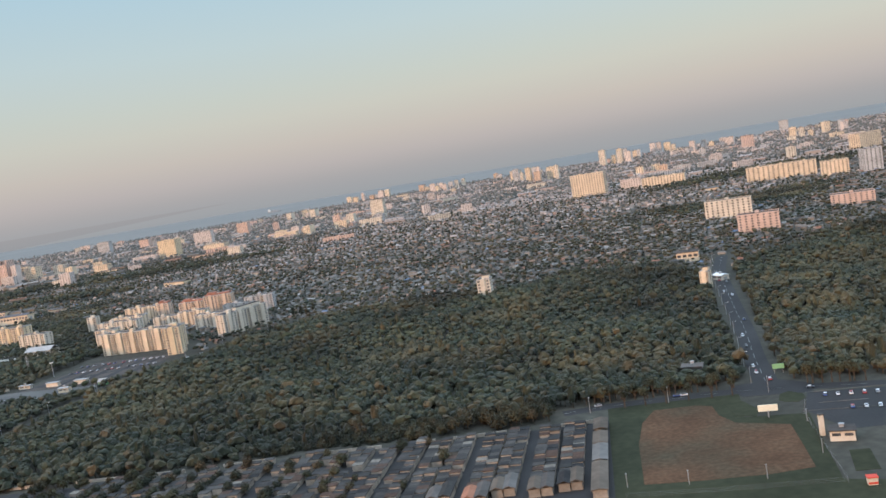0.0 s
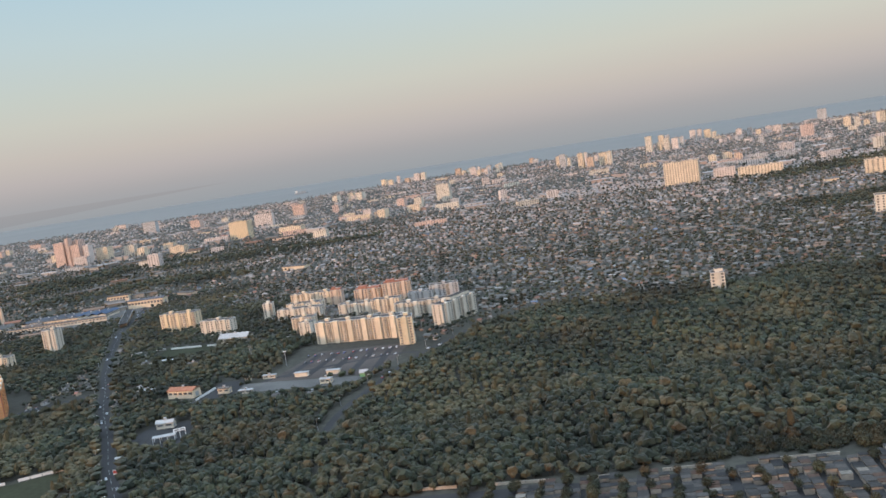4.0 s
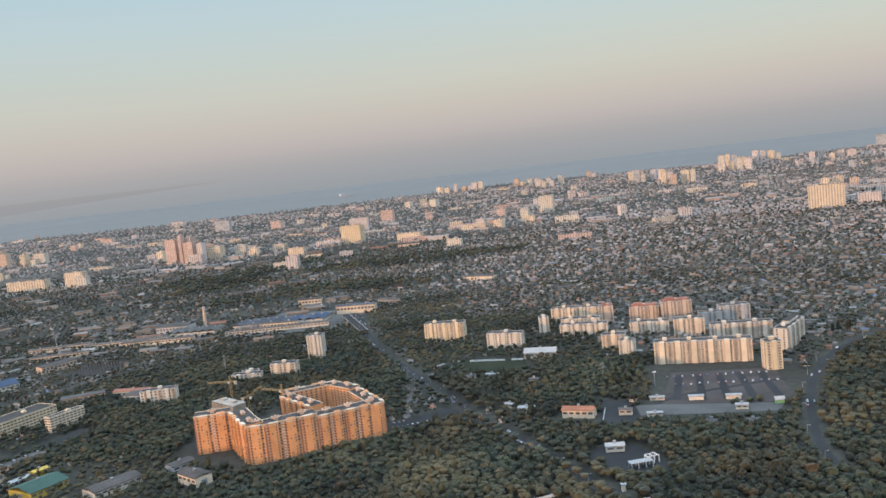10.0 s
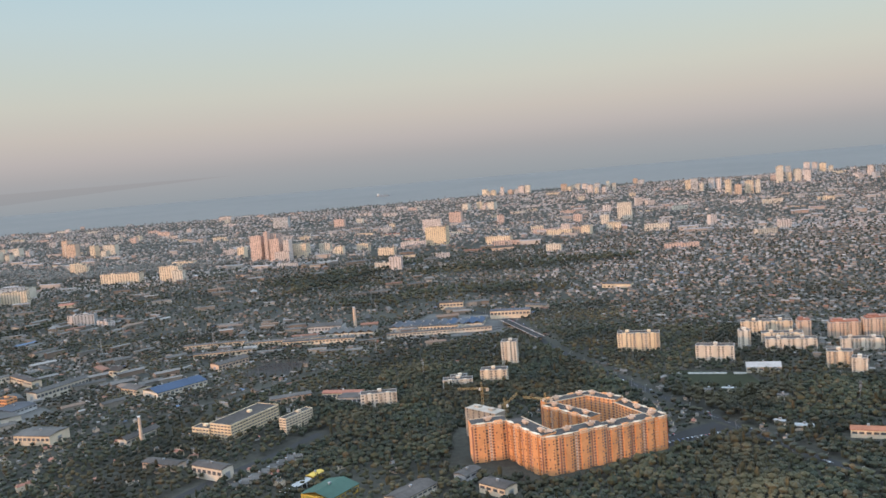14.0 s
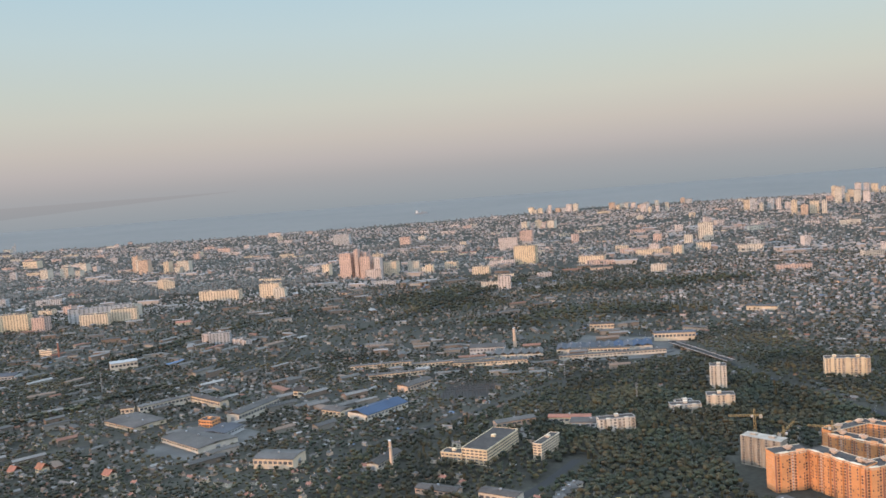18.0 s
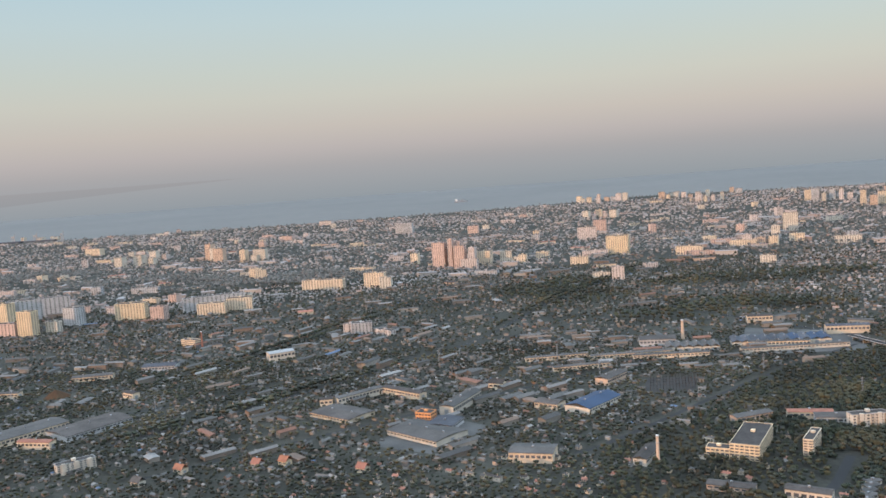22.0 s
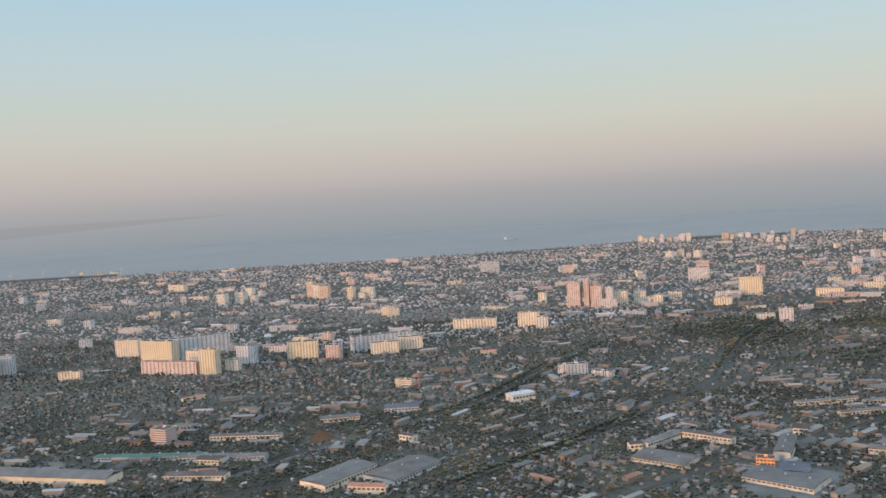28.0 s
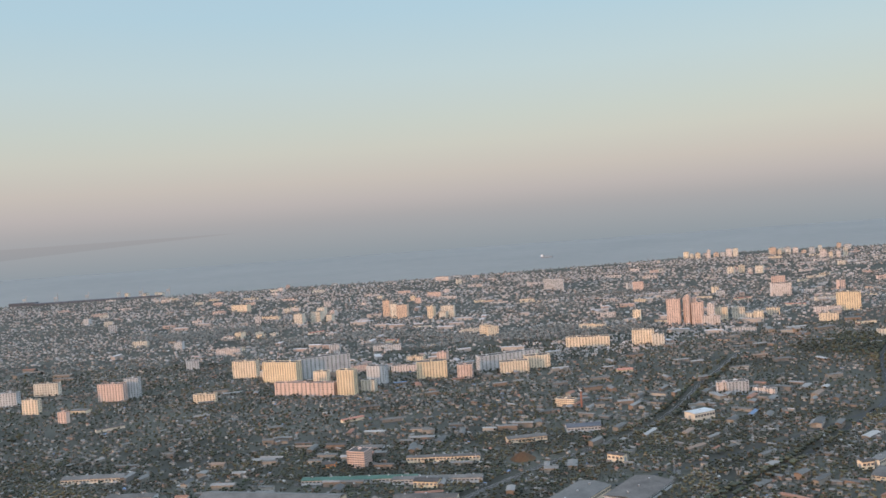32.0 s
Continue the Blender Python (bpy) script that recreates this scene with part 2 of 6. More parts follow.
LEAF = [(0.0, (0.019, 0.023, 0.0145)), (0.30, (0.025, 0.028, 0.016)), (0.58, (0.033, 0.034, 0.017)), (0.78, (0.045, 0.039, 0.019)), (0.94, (0.058, 0.041, 0.020))]
M = {
    # broad patches: browning stands, plus lit and shaded woodland bands put into the colour
    "leaf": material("foliage", (0, 0, 0), 0.85, spec=0.08, grain=(0.9, 0.25), patch=(0.018, 0.55), rand=1, spread=LEAF, sheen=0.08, tint=((0.064, 0.052, 0.026), 0.020, 0.52, 0.66)),
    "leaf_mass": material("foliage_mass", (0, 0, 0), 0.85, spec=0.08, grain=(0.9, 0.25), patch=(0.018, 0.55), spread=LEAF, sheen=0.08, tint=((0.064, 0.052, 0.026), 0.020, 0.52, 0.66)),
    # far trees: distance haze put into a paler leaf colour and sheen
    "leaf_hazed": material("hazed_foliage", (0, 0, 0), 0.85, spec=0.15, grain=(0.9, 0.15), patch=(0.01, 0.15), sheen=0.2,
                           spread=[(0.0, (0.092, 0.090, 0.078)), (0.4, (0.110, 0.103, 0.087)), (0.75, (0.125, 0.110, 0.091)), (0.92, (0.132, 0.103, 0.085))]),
    "bark": material("bark", (0.06, 0.048, 0.036), 0.9, grain=(8, 0.3), patch=(0.8, 0.2)),
    "ground": material("dry_grass_ground", (0.050, 0.046, 0.036), 0.95, spec=0.1, grain=(0.35, 0.22), patch=(0.012, 0.35)),
    "meadow": material("green_meadow", (0.030, 0.031, 0.017), 0.95, spec=0.1, grain=(0.5, 0.18), patch=(0.05, 0.25)),
    "soil": material("ploughed_soil", (0.088, 0.047, 0.026), 0.95, spec=0.1, grain=(0.9, 0.25), patch=(0.09, 0.30), bump=0.5, tint=((0.042, 0.033, 0.020), 0.045, 0.42, 0.66)),
    "asphalt": material("asphalt", (0.032, 0.030, 0.029), 0.85, spec=0.12, grain=(1.5, 0.12), patch=(0.05, 0.20)),
    "paving": material("pale_paving", (0.090, 0.083, 0.075), 0.85, grain=(1.2, 0.12), patch=(0.06, 0.25)),
    "paint": material("road_paint", (0.24, 0.24, 0.235), 0.6, grain=(3, 0.15)),
    "ballast": material("rail_ballast", (0.052, 0.046, 0.041), 0.95, grain=(1.2, 0.25), patch=(0.05, 0.2)),
    "city_pale": material("pale_felt_roof", (0.30, 0.29, 0.275), 0.85, grain=(0.8, 0.10), patch=(0.1, 0.12)),
    "rosepaving": material("worn_rose_paving", (0.066, 0.054, 0.047), 0.9, grain=(1.2, 0.14), patch=(0.06, 0.25)),
    "rail": material("rail_steel", (0.25, 0.22, 0.2), 0.4, metal=0.8),
    "sea": material("sea_water", (0.108, 0.089, 0.072), 0.5, spec=0.3, grain=(0.02, 0.12), patch=(0.002, 0.12), bump=0.1),
    "sand": material("beach_sand", (0.20, 0.17, 0.135), 0.95, grain=(0.5, 0.1), patch=(0.02, 0.2)),
    "white": material("white_panel", (0.54, 0.46, 0.365), 0.8, grain=(0.9, 0.07), patch=(0.12, 0.14), rand=0.08),
    "cream": material("cream_panel", (0.60, 0.47, 0.335), 0.8, grain=(0.9, 0.07), patch=(0.12, 0.14), rand=0.08),
    "yellow": material("yellow_render", (0.62, 0.475, 0.31), 0.8, grain=(0.9, 0.07), patch=(0.12, 0.12), rand=0.06),
    "orange": material("orange_brick", (0.60, 0.275, 0.12), 0.85, grain=(1.4, 0.09), patch=(0.15, 0.12), rand=0.07),
    "terra": material("terracotta_panel", (0.52, 0.37, 0.30), 0.85, grain=(1.4, 0.09), patch=(0.15, 0.12), rand=0.07),
    "brick": material("tan_brick", (0.52, 0.37, 0.27), 0.85, grain=(1.4, 0.09), patch=(0.15, 0.12), rand=0.07),
    "pink": material("pinkish_panel", (0.53, 0.44, 0.385), 0.8, grain=(0.9, 0.07), patch=(0.12, 0.14), rand=0.08),
    "grey": material("grey_concrete", (0.40, 0.38, 0.36), 0.85, grain=(0.9, 0.09), patch=(0.12, 0.18), rand=0.08),
    "raw": material("raw_concrete", (0.33, 0.28, 0.225), 0.9, grain=(1.5, 0.12), patch=(0.2, 0.2)),
    "trim": material("white_trim", (0.58, 0.56, 0.53), 0.7, grain=(2, 0.05), patch=(0.2, 0.08)),
    "glass": material("window_glass", (0.085, 0.085, 0.09), 0.18, spec=0.6, grain=(0.8, 0.4), patch=(0.1, 0.3), rand=0.3),
    "loggia": material("balcony_panel", (0.40, 0.33, 0.26), 0.75, grain=(0.8, 0.25), patch=(0.2, 0.2), rand=0.15),
    "bitumen": material("bitumen_roof", (0.062, 0.053, 0.047), 0.85, grain=(0.8, 0.15), patch=(0.15, 0.2), rand=0.15),
    "redroof": material("red_tile_roof", (0.29, 0.13, 0.09), 0.8, grain=(2, 0.12), patch=(0.3, 0.15), rand=0.15),
    "tileroof": material("orange_tile_roof", (0.26, 0.115, 0.07), 0.8, grain=(2, 0.12), patch=(0.3, 0.15)),
    "blueroof": material("blue_sheet_roof", (0.038, 0.056, 0.092), 0.5, metal=0.1, grain=(0.6, 0.10), patch=(0.1, 0.12)),
    "bluegrey": material("blue_grey_roof", (0.070, 0.070, 0.076), 0.7, grain=(0.6, 0.15), patch=(0.1, 0.2), rand=0.2),
    "paleroof": material("pale_sheet_roof", (0.098, 0.088, 0.079), 0.8, grain=(0.6, 0.12), patch=(0.1, 0.2), rand=0.2),
    "darkroof": material("dark_felt_roof", (0.078, 0.067, 0.059), 0.85, grain=(0.8, 0.15), patch=(0.1, 0.25), rand=0.2),
    "beigeroof": material("beige_sheet_roof", (0.098, 0.076, 0.058), 0.8, grain=(0.6, 0.14), patch=(0.1, 0.25), rand=0.25),
    "garage_wall": material("garage_wall", (0.23, 0.19, 0.15), 0.85, grain=(1.2, 0.15), patch=(0.1, 0.25), rand=0.25),
    "greenroof": material("green_sheet_roof", (0.045, 0.082, 0.062), 0.6, grain=(0.6, 0.10), patch=(0.1, 0.15)),
    "yellowpaint": material("yellow_cladding", (0.48, 0.32, 0.07), 0.6, grain=(0.8, 0.08)),
    "steel": material("painted_steel", (0.30, 0.30, 0.30), 0.5, metal=0.4, grain=(3, 0.1)),
    "craneyellow": material("crane_yellow", (0.30, 0.21, 0.10), 0.6, grain=(3, 0.12)),
    "rust": material("rusty_garage_roof", (0, 0, 0), 0.85, grain=(1.4, 0.25), patch=(0.15, 0.25), rand=1,
                     spread=[(0.0, (0.036, 0.033, 0.030)), (0.3, (0.047, 0.042, 0.038)), (0.52, (0.027, 0.025, 0.024)), (0.70, (0.066, 0.040, 0.029)), (0.82, (0.060, 0.053, 0.047)), (0.965, (0.150, 0.128, 0.104))]),
    "house_wall": material("house_wall", (0, 0, 0), 0.85, grain=(1.2, 0.12), patch=(0.05, 0.15),
                           spread=[(0.0, (0.235, 0.205, 0.172)), (0.3, (0.185, 0.152, 0.124)), (0.55, (0.340, 0.300, 0.255)), (0.66, (0.215, 0.155, 0.118)), (0.82, (0.170, 0.152, 0.135))]),
    "house_roof": material("house_roof", (0, 0, 0), 0.85, grain=(1.0, 0.18), patch=(0.05, 0.15),
                           spread=[(0.0, (0.098, 0.090, 0.081)), (0.22, (0.128, 0.116, 0.104)), (0.42, (0.072, 0.066, 0.060)), (0.62, (0.165, 0.148, 0.132)), (0.80, (0.185, 0.094, 0.065)),
                                   (0.86, (0.160, 0.113, 0.085)), (0.93, (0.225, 0.205, 0.184)), (0.985, (0.110, 0.140, 0.190))]),
    # pale city walls and roofs, lightened further so the colour carries distance haze
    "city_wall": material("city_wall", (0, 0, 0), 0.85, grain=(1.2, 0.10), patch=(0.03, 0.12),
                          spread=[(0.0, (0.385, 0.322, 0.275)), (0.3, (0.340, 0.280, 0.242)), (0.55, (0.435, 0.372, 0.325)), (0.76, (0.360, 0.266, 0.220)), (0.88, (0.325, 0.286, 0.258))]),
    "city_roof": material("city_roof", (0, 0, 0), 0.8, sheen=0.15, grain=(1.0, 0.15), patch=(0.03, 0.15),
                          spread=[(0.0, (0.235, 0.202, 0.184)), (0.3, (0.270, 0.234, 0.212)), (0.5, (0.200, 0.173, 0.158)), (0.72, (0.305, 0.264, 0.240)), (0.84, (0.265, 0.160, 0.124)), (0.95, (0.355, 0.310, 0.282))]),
    "car": material("car_paint", (0, 0, 0), 0.3, spec=0.5, grain=(1, 0.02), patch=(0.1, 0.02), rand=1,
                    spread=[(0.0, (0.6, 0.6, 0.6)), (0.4, (0.05, 0.05, 0.055)), (0.6, (0.25, 0.26, 0.27)), (0.8, (0.3, 0.03, 0.03)), (0.9, (0.04, 0.07, 0.2))]),
    "rubber": material("tyre_rubber", (0.02, 0.02, 0.02), 0.9),
    "red": material("red_paint", (0.45, 0.06, 0.04), 0.6),
    "sign": material("sign_board", (0.66, 0.60, 0.46), 0.6, grain=(2, 0.05)),
    "greensign": material("green_sign_board", (0.20, 0.36, 0.18), 0.6, grain=(2, 0.05)),
}


# ---- mesh helpers ----
def mesh_np(name, verts, faces, mat, flat=True):
    """A mesh from arrays: verts (n, 3), faces (m, k) all of one size."""
    verts, faces = np.asarray(verts, np.float32), np.asarray(faces, np.int32)
    me = bpy.data.meshes.new(name)
    k = faces.shape[1]
    me.vertices.add(len(verts))
    me.vertices.foreach_set("co", verts.ravel())
    me.loops.add(faces.size)
    me.loops.foreach_set("vertex_index", faces.ravel())
    me.polygons.add(len(faces))
    me.polygons.foreach_set("loop_start", np.arange(0, faces.size, k, dtype=np.int32))
    me.update(calc_edges=True)
    if flat:
        me.shade_flat()
    me.materials.append(M[mat])
    return me


BOXV = np.array([[x, y, z] for z in (0, 1) for x, y in ((-.5, -.5), (.5, -.5), (.5, .5), (-.5, .5))], np.float32)
BOXF = np.array([[0, 3, 2, 1], [4, 5, 6, 7], [0, 1, 5, 4], [1, 2, 6, 5], [2, 3, 7, 6], [3, 0, 4, 7]], np.int32)


def boxes(name, items, mat):
    """One mesh of boxes; an item is centre x, y, bottom z and sizes x, y, z."""
    vs, fs = [], []
    for k, (x, y, z, a, b, c) in enumerate(items):
        vs.append(BOXV * (a, b, c) + (x, y, z))
        fs.append(BOXF + 8 * k)
    return mesh_np(name, np.concatenate(vs), np.concatenate(fs), mat)


def thing(name, x, y, z=0.0, rot=0.0, label="", category="", group="", kind=""):
    ob = new(name)
    ob.matrix_basis = pose(x, y, z, 0, 0, rot)
    return tagged(ob, label, category, group, kind)


def part(name, me, parent, label="", m=None):
    ob = new(name, me)
    ob.parent = parent
    if m is not None:
        ob.matrix_basis = m
    if label:
        ob["label"] = label
    return ob


def prism(name, outline, z0, z1, mat):
    """An upright prism over a counter-clockwise outline."""
    bm = bmesh.new()
    lo = [bm.verts.new((x, y, z0)) for x, y in outline]
    hi = [bm.verts.new((x, y, z1)) for x, y in outline]
    bm.faces.new(hi)
    bm.faces.new(lo[::-1])
    for i in range(len(lo)):
        j = (i + 1) % len(lo)
        bm.faces.new((lo[i], lo[j], hi[j], hi[i]))
    bmesh.ops.recalc_face_normals(bm, faces=bm.faces)
    me = bpy.data.meshes.new(name)
    bm.to_mesh(me)
    bm.free()
    me.materials.append(M[mat])
    return me


def tube(name, r0, r1, h, mat, sides=10, z=0.0):
    a = np.arange(sides) * 2 * np.pi / sides
    lo, hi = np.c_[r0 * np.cos(a), r0 * np.sin(a), 0 * a + z], np.c_[r1 * np.cos(a), r1 * np.sin(a), 0 * a + z + h]
    vs = np.concatenate([lo, hi, [[0, 0, z + h]]])
    fs = [[i, (i + 1) % sides, sides + (i + 1) % sides] for i in range(sides)] + [[i, sides + (i + 1) % sides, sides + i] for i in range(sides)]
    fs += [[sides + i, sides + (i + 1) % sides, 2 * sides] for i in range(sides)]
    return mesh_np(name, vs, fs, mat)


def ribbon(pts, width):
    """Quads along a line of points, with the given width: verts, faces."""
    p = np.array(pts, float)
    d = np.gradient(p, axis=0)
    d /= np.linalg.norm(d, axis=1)[:, None]
    nrm = np.c_[-d[:, 1], d[:, 0]]
    w = np.broadcast_to(np.asarray(width, float), len(p))[:, None] / 2
    return p + nrm * w, p - nrm * w


def smooth_line(pts, step=12.0):
    """Points of a smooth curve through the given ones."""
    p = [Vector((*q, 0)) for q in pts]
    p = [2 * p[0] - p[1]] + p + [2 * p[-1] - p[-2]]
    out = []
    for i in range(1, len(p) - 2):
        n = max(2, int((p[i + 1] - p[i]).length / step))
        for k in range(n):
            t = k / n
            out.append(0.5 * ((2 * p[i]) + (p[i + 1] - p[i - 1]) * t + (2 * p[i - 1] - 5 * p[i] + 4 * p[i + 1] - p[i + 2]) * t * t
                              + (3 * p[i] - p[i - 1] - 3 * p[i + 1] + p[i + 2]) * t ** 3))
    out.append(p[-2])
    return [(v.x, v.y) for v in out]


# ---- plan: what covers the ground, on a grid of 4 m ----
GX0, GY0, CELL = -4100.0, 100.0, 4.0
NX, NY = 1700, 1080
FREE, WOOD, ROAD, BUILT, OPEN, GROVE = 0, 1, 2, 3, 4, 5
plan = np.zeros((NY, NX), np.uint8)
cx, cy = np.meshgrid(GX0 + CELL * (np.arange(NX) + 0.5), GY0 + CELL * (np.arange(NY) + 0.5))


def inside(poly, px=None, py=None):
    px, py = (cx, cy) if px is None else (px, py)
    hit = np.zeros(px.shape, bool)
    for (xa, ya), (xb, yb) in zip(poly, poly[1:] + poly[:1]):
        if ya != yb:
            hit ^= ((ya > py) != (yb > py)) & (px < (xb - xa) * (py - ya) / (yb - ya) + xa)
    return hit


def mark(poly, code):
    px, py = [p[0] for p in poly], [p[1] for p in poly]
    i0, i1 = max(0, int((min(px) - GX0) / CELL) - 1), max(0, int((max(px) - GX0) / CELL) + 2)
    j0, j1 = max(0, int((min(py) - GY0) / CELL) - 1), max(0, int((max(py) - GY0) / CELL) + 2)
    plan[j0:j1, i0:i1][inside(poly, cx[j0:j1, i0:i1], cy[j0:j1, i0:i1])] = code


def mark_line(pts, width, code):
    for (xa, ya), (xb, yb) in zip(pts, pts[1:]):
        n = max(2, int(math.hypot(xb - xa, yb - ya) / 2))
        for k in range(n + 1):
            x, y = xa + (xb - xa) * k / n, ya + (yb - ya) * k / n
            r = width / 2
            i0, i1 = int((x - r - GX0) / CELL), int((x + r - GX0) / CELL) + 1
            j0, j1 = int((y - r - GY0) / CELL), int((y + r - GY0) / CELL) + 1
            plan[max(j0, 0):max(j1, 0), max(i0, 0):max(i1, 0)] = code


def code_at(x, y):
    i = np.clip(((np.asarray(x) - GX0) / CELL).astype(int), 0, NX - 1)
    j = np.clip(((np.asarray(y) - GY0) / CELL).astype(int), 0, NY - 1)
    return plan[j, i]


def coast(x):
    return 3880 + 300 * np.exp(-((np.asarray(x, float) + 150) / 520) ** 2) + 25 * np.sin(np.asarray(x, float) / 210)


# woods
mark([(-244, 350), (-130, 342), (-74, 336), (-20, 328), (30, 323), (44, 338), (104, 334), (165, 560), (150, 640), (80, 690), (15, 660), (-119, 687), (-150, 665), (-205, 585), (-243, 490)], WOOD)
mark([(112, 330), (150, 316), (330, 420), (520, 760), (330, 700), (180, 590)], WOOD)
mark([(-352, 340), (-246, 340), (-247, 490), (-215, 580), (-312, 570), (-345, 600), (-400, 590), (-378, 490)], WOOD)
mark([(-600, 470), (-420, 440), (-385, 500), (-425, 590), (-480, 575), (-556, 540), (-620, 560)], WOOD)
mark([(-720, 590), (-612, 585), (-596, 690), (-470, 700), (-500, 850), (-650, 830), (-735, 760)], WOOD)
mark([(-330, 590), (-290, 590), (-270, 690), (-350, 720), (-375, 660)], WOOD)
mark([(-420, 600), (-350, 600), (-350, 680), (-440, 690)], WOOD)
mark([(-455, 700), (-385, 600), (-360, 600), (-345, 690), (-400, 690)], WOOD)
# gardens thick with trees beside the main road and behind the complex
for poly in ([(-470, 760), (-425, 620), (-385, 530), (-340, 460), (-296, 520), (-320, 640), (-290, 760), (-330, 900), (-520, 960)],
             [(-900, 560), (-600, 500), (-470, 600), (-470, 700), (-500, 880), (-560, 940), (-700, 900), (-760, 800), (-880, 700)]):
    hit = inside(poly) & (plan == FREE)
    plan[hit] = GROVE
# broad darker groves among the houses
for x, y, a, b in ((-620, 1250, 130, 60), (-820, 1500, 90, 130), (-1350, 1900, 260, 90), (-1750, 2050, 200, 70), (-500, 1500, 160, 50),
                   (-2150, 2300, 200, 90), (-300, 2900, 260, 80), (350, 1050, 120, 60), (520, 1500, 180, 90), (-1000, 2700, 260, 70), (-2300, 1250, 150, 60)):
    plan[((cx - x) / a) ** 2 + ((cy - y) / b) ** 2 < 1 + 0.8 * np.sin(cx / 43) * np.sin(cy / 31) + np.random.default_rng(int(y)).normal(0, 0.45, cx.shape)] = GROVE

# ---- ground, sea, roads ----
xs = np.arange(-6500, 4600, 50.0)
rows_y = np.concatenate([[-2500, -1000, 0], np.linspace(120, 1, 24) * 0 + np.linspace(150, 3600, 24)])
gv = [(x, y, 0.0) for y in rows_y for x in xs] + [(x, float(coast(x)) - 40, 0.0) for x in xs] + [(x, float(coast(x)), 0.0) for x in xs] + [(x, float(coast(x)) + 14, -3.0) for x in xs]
nr, nc = len(rows_y) + 3, len(xs)
gf = [(r * nc + c, r * nc + c + 1, (r + 1) * nc + c + 1, (r + 1) * nc + c) for r in range(nr - 1) for c in range(nc - 1)]
tagged(new("ground", mesh_np("ground", gv, gf, "ground")), "dry grassy ground of a wide flat city", "ground", kind="structure")
tagged(new("sea", mesh_np("sea", [(-16000, 3500, -1.5), (16000, 3500, -1.5), (16000, 16000, -1.5), (-16000, 16000, -1.5)], [(0, 1, 2, 3)], "sea")),
       "calm blue-grey sea reaching the hazy horizon", "sea", kind="structure")
beach = [(x, float(coast(x))) for x in np.arange(-4200, 2400, 60.0)]
l_, r_ = ribbon(beach, 22)
tagged(new("beach", mesh_np("beach", [(*p, 0.04) for p in np.concatenate([l_, r_])], [(i, i + 1, len(l_) + i + 1, len(l_) + i) for i in range(len(l_) - 1)], "sand")),
       "pale sandy beach along the shore", "beach", kind="structure")


def road(name, pts, width, mat="asphalt", label="grey asphalt road", z=0.05, lines=True, clear=2.0):
    line = smooth_line(pts)
    a, b = ribbon(line, width)
    n = len(a)
    me = mesh_np(name, [(*p, z) for p in np.concatenate([a, b])], [(n + i, n + i + 1, i + 1, i) for i in range(n - 1)], mat)
    ob = tagged(new(name, me), label, "road", kind="structure")
    mark_line(line, width + clear, ROAD)
    if lines:
        items = []
        for k in range(0, n - 1):
            (xa, ya), (xb, yb) = line[k], line[k + 1]
            d = math.hypot(xb - xa, yb - ya)
            ux, uy = (xb - xa) / d, (yb - ya) / d
            q = [(xa - uy * 0.08, ya + ux * 0.06), (xa + uy * 0.08, ya - ux * 0.06), (xa + ux * d * 0.5 + uy * 0.08, ya + uy * d * 0.5 - ux * 0.06), (xa + ux * d * 0.5 - uy * 0.08, ya + uy * d * 0.5 + ux * 0.06)]
            items.append([(*p, z + 0.02) for p in q])
        vs = np.array(items).reshape(-1, 3)
        part("lane_marking", mesh_np("lane_marking", vs, np.arange(len(vs)).reshape(-1, 4), "paint"), ob)
    return line


AVENUE = road("road_avenue", [(106, 318), (117, 365), (129, 410), (152, 505), (174, 592), (196, 655)], 9.0, label="straight asphalt avenue through the woods")
EDGE_ROAD = road("road_forest_edge", [(30, 331), (50, 331), (70, 328), (95, 324), (118, 316), (145, 305), (200, 280)], 6.5, label="asphalt road along the forest edge")
MAIN = road("road_main", [(-330, 372), (-350, 416), (-363, 446), (-383, 497), (-412, 565), (-438, 636), (-462, 700), (-515, 872), (-530, 960), (-545, 1030), (-590, 1110), (-640, 1200)], 6.8, label="busy asphalt main road out of the city")
FOREST_ROAD = road("road_forest", [(-252, 440), (-243, 490), (-209, 577), (-172, 639), (-142, 670), (-119, 687), (-60, 720)], 4.4, lines=False, clear=1.2, label="narrow asphalt road beside the woods")
road("road_side_street", [(-309, 574), (-290, 588), (-215, 600), (-205, 585)], 4.0, lines=False, z=0.035)
BOULEVARD = road("road_boulevard", [(-1300, 790), (-1240, 844), (-1189, 892), (-1060, 1030), (-960, 1150), (-907, 1263), (-829, 1429), (-678, 1664), (-560, 1850), (-420, 2100)], 5.0, clear=0.0, label="wide straight boulevard between houses")
for k, pts in enumerate(([(-1500, 800), (-1160, 985), (-880, 1180), (-600, 1330)], [(-1240, 700), (-1000, 850), (-800, 960), (-560, 1000)], [(-900, 700), (-860, 730), (-700, 880), (-560, 990)],
                         [(-1900, 1000), (-1650, 1150), (-1300, 1360), (-900, 1600)],
                         [(-2300, 1500), (-1900, 1750), (-1500, 1800), (-1000, 1850), (-400, 1800), (300, 1700)], [(-2600, 2300), (-1800, 2200), (-800, 2300), (200, 2350), (1200, 2200)])):
    road("road_street", pts, 4.5, clear=1.0, lines=False, label="grey street between houses and trees")

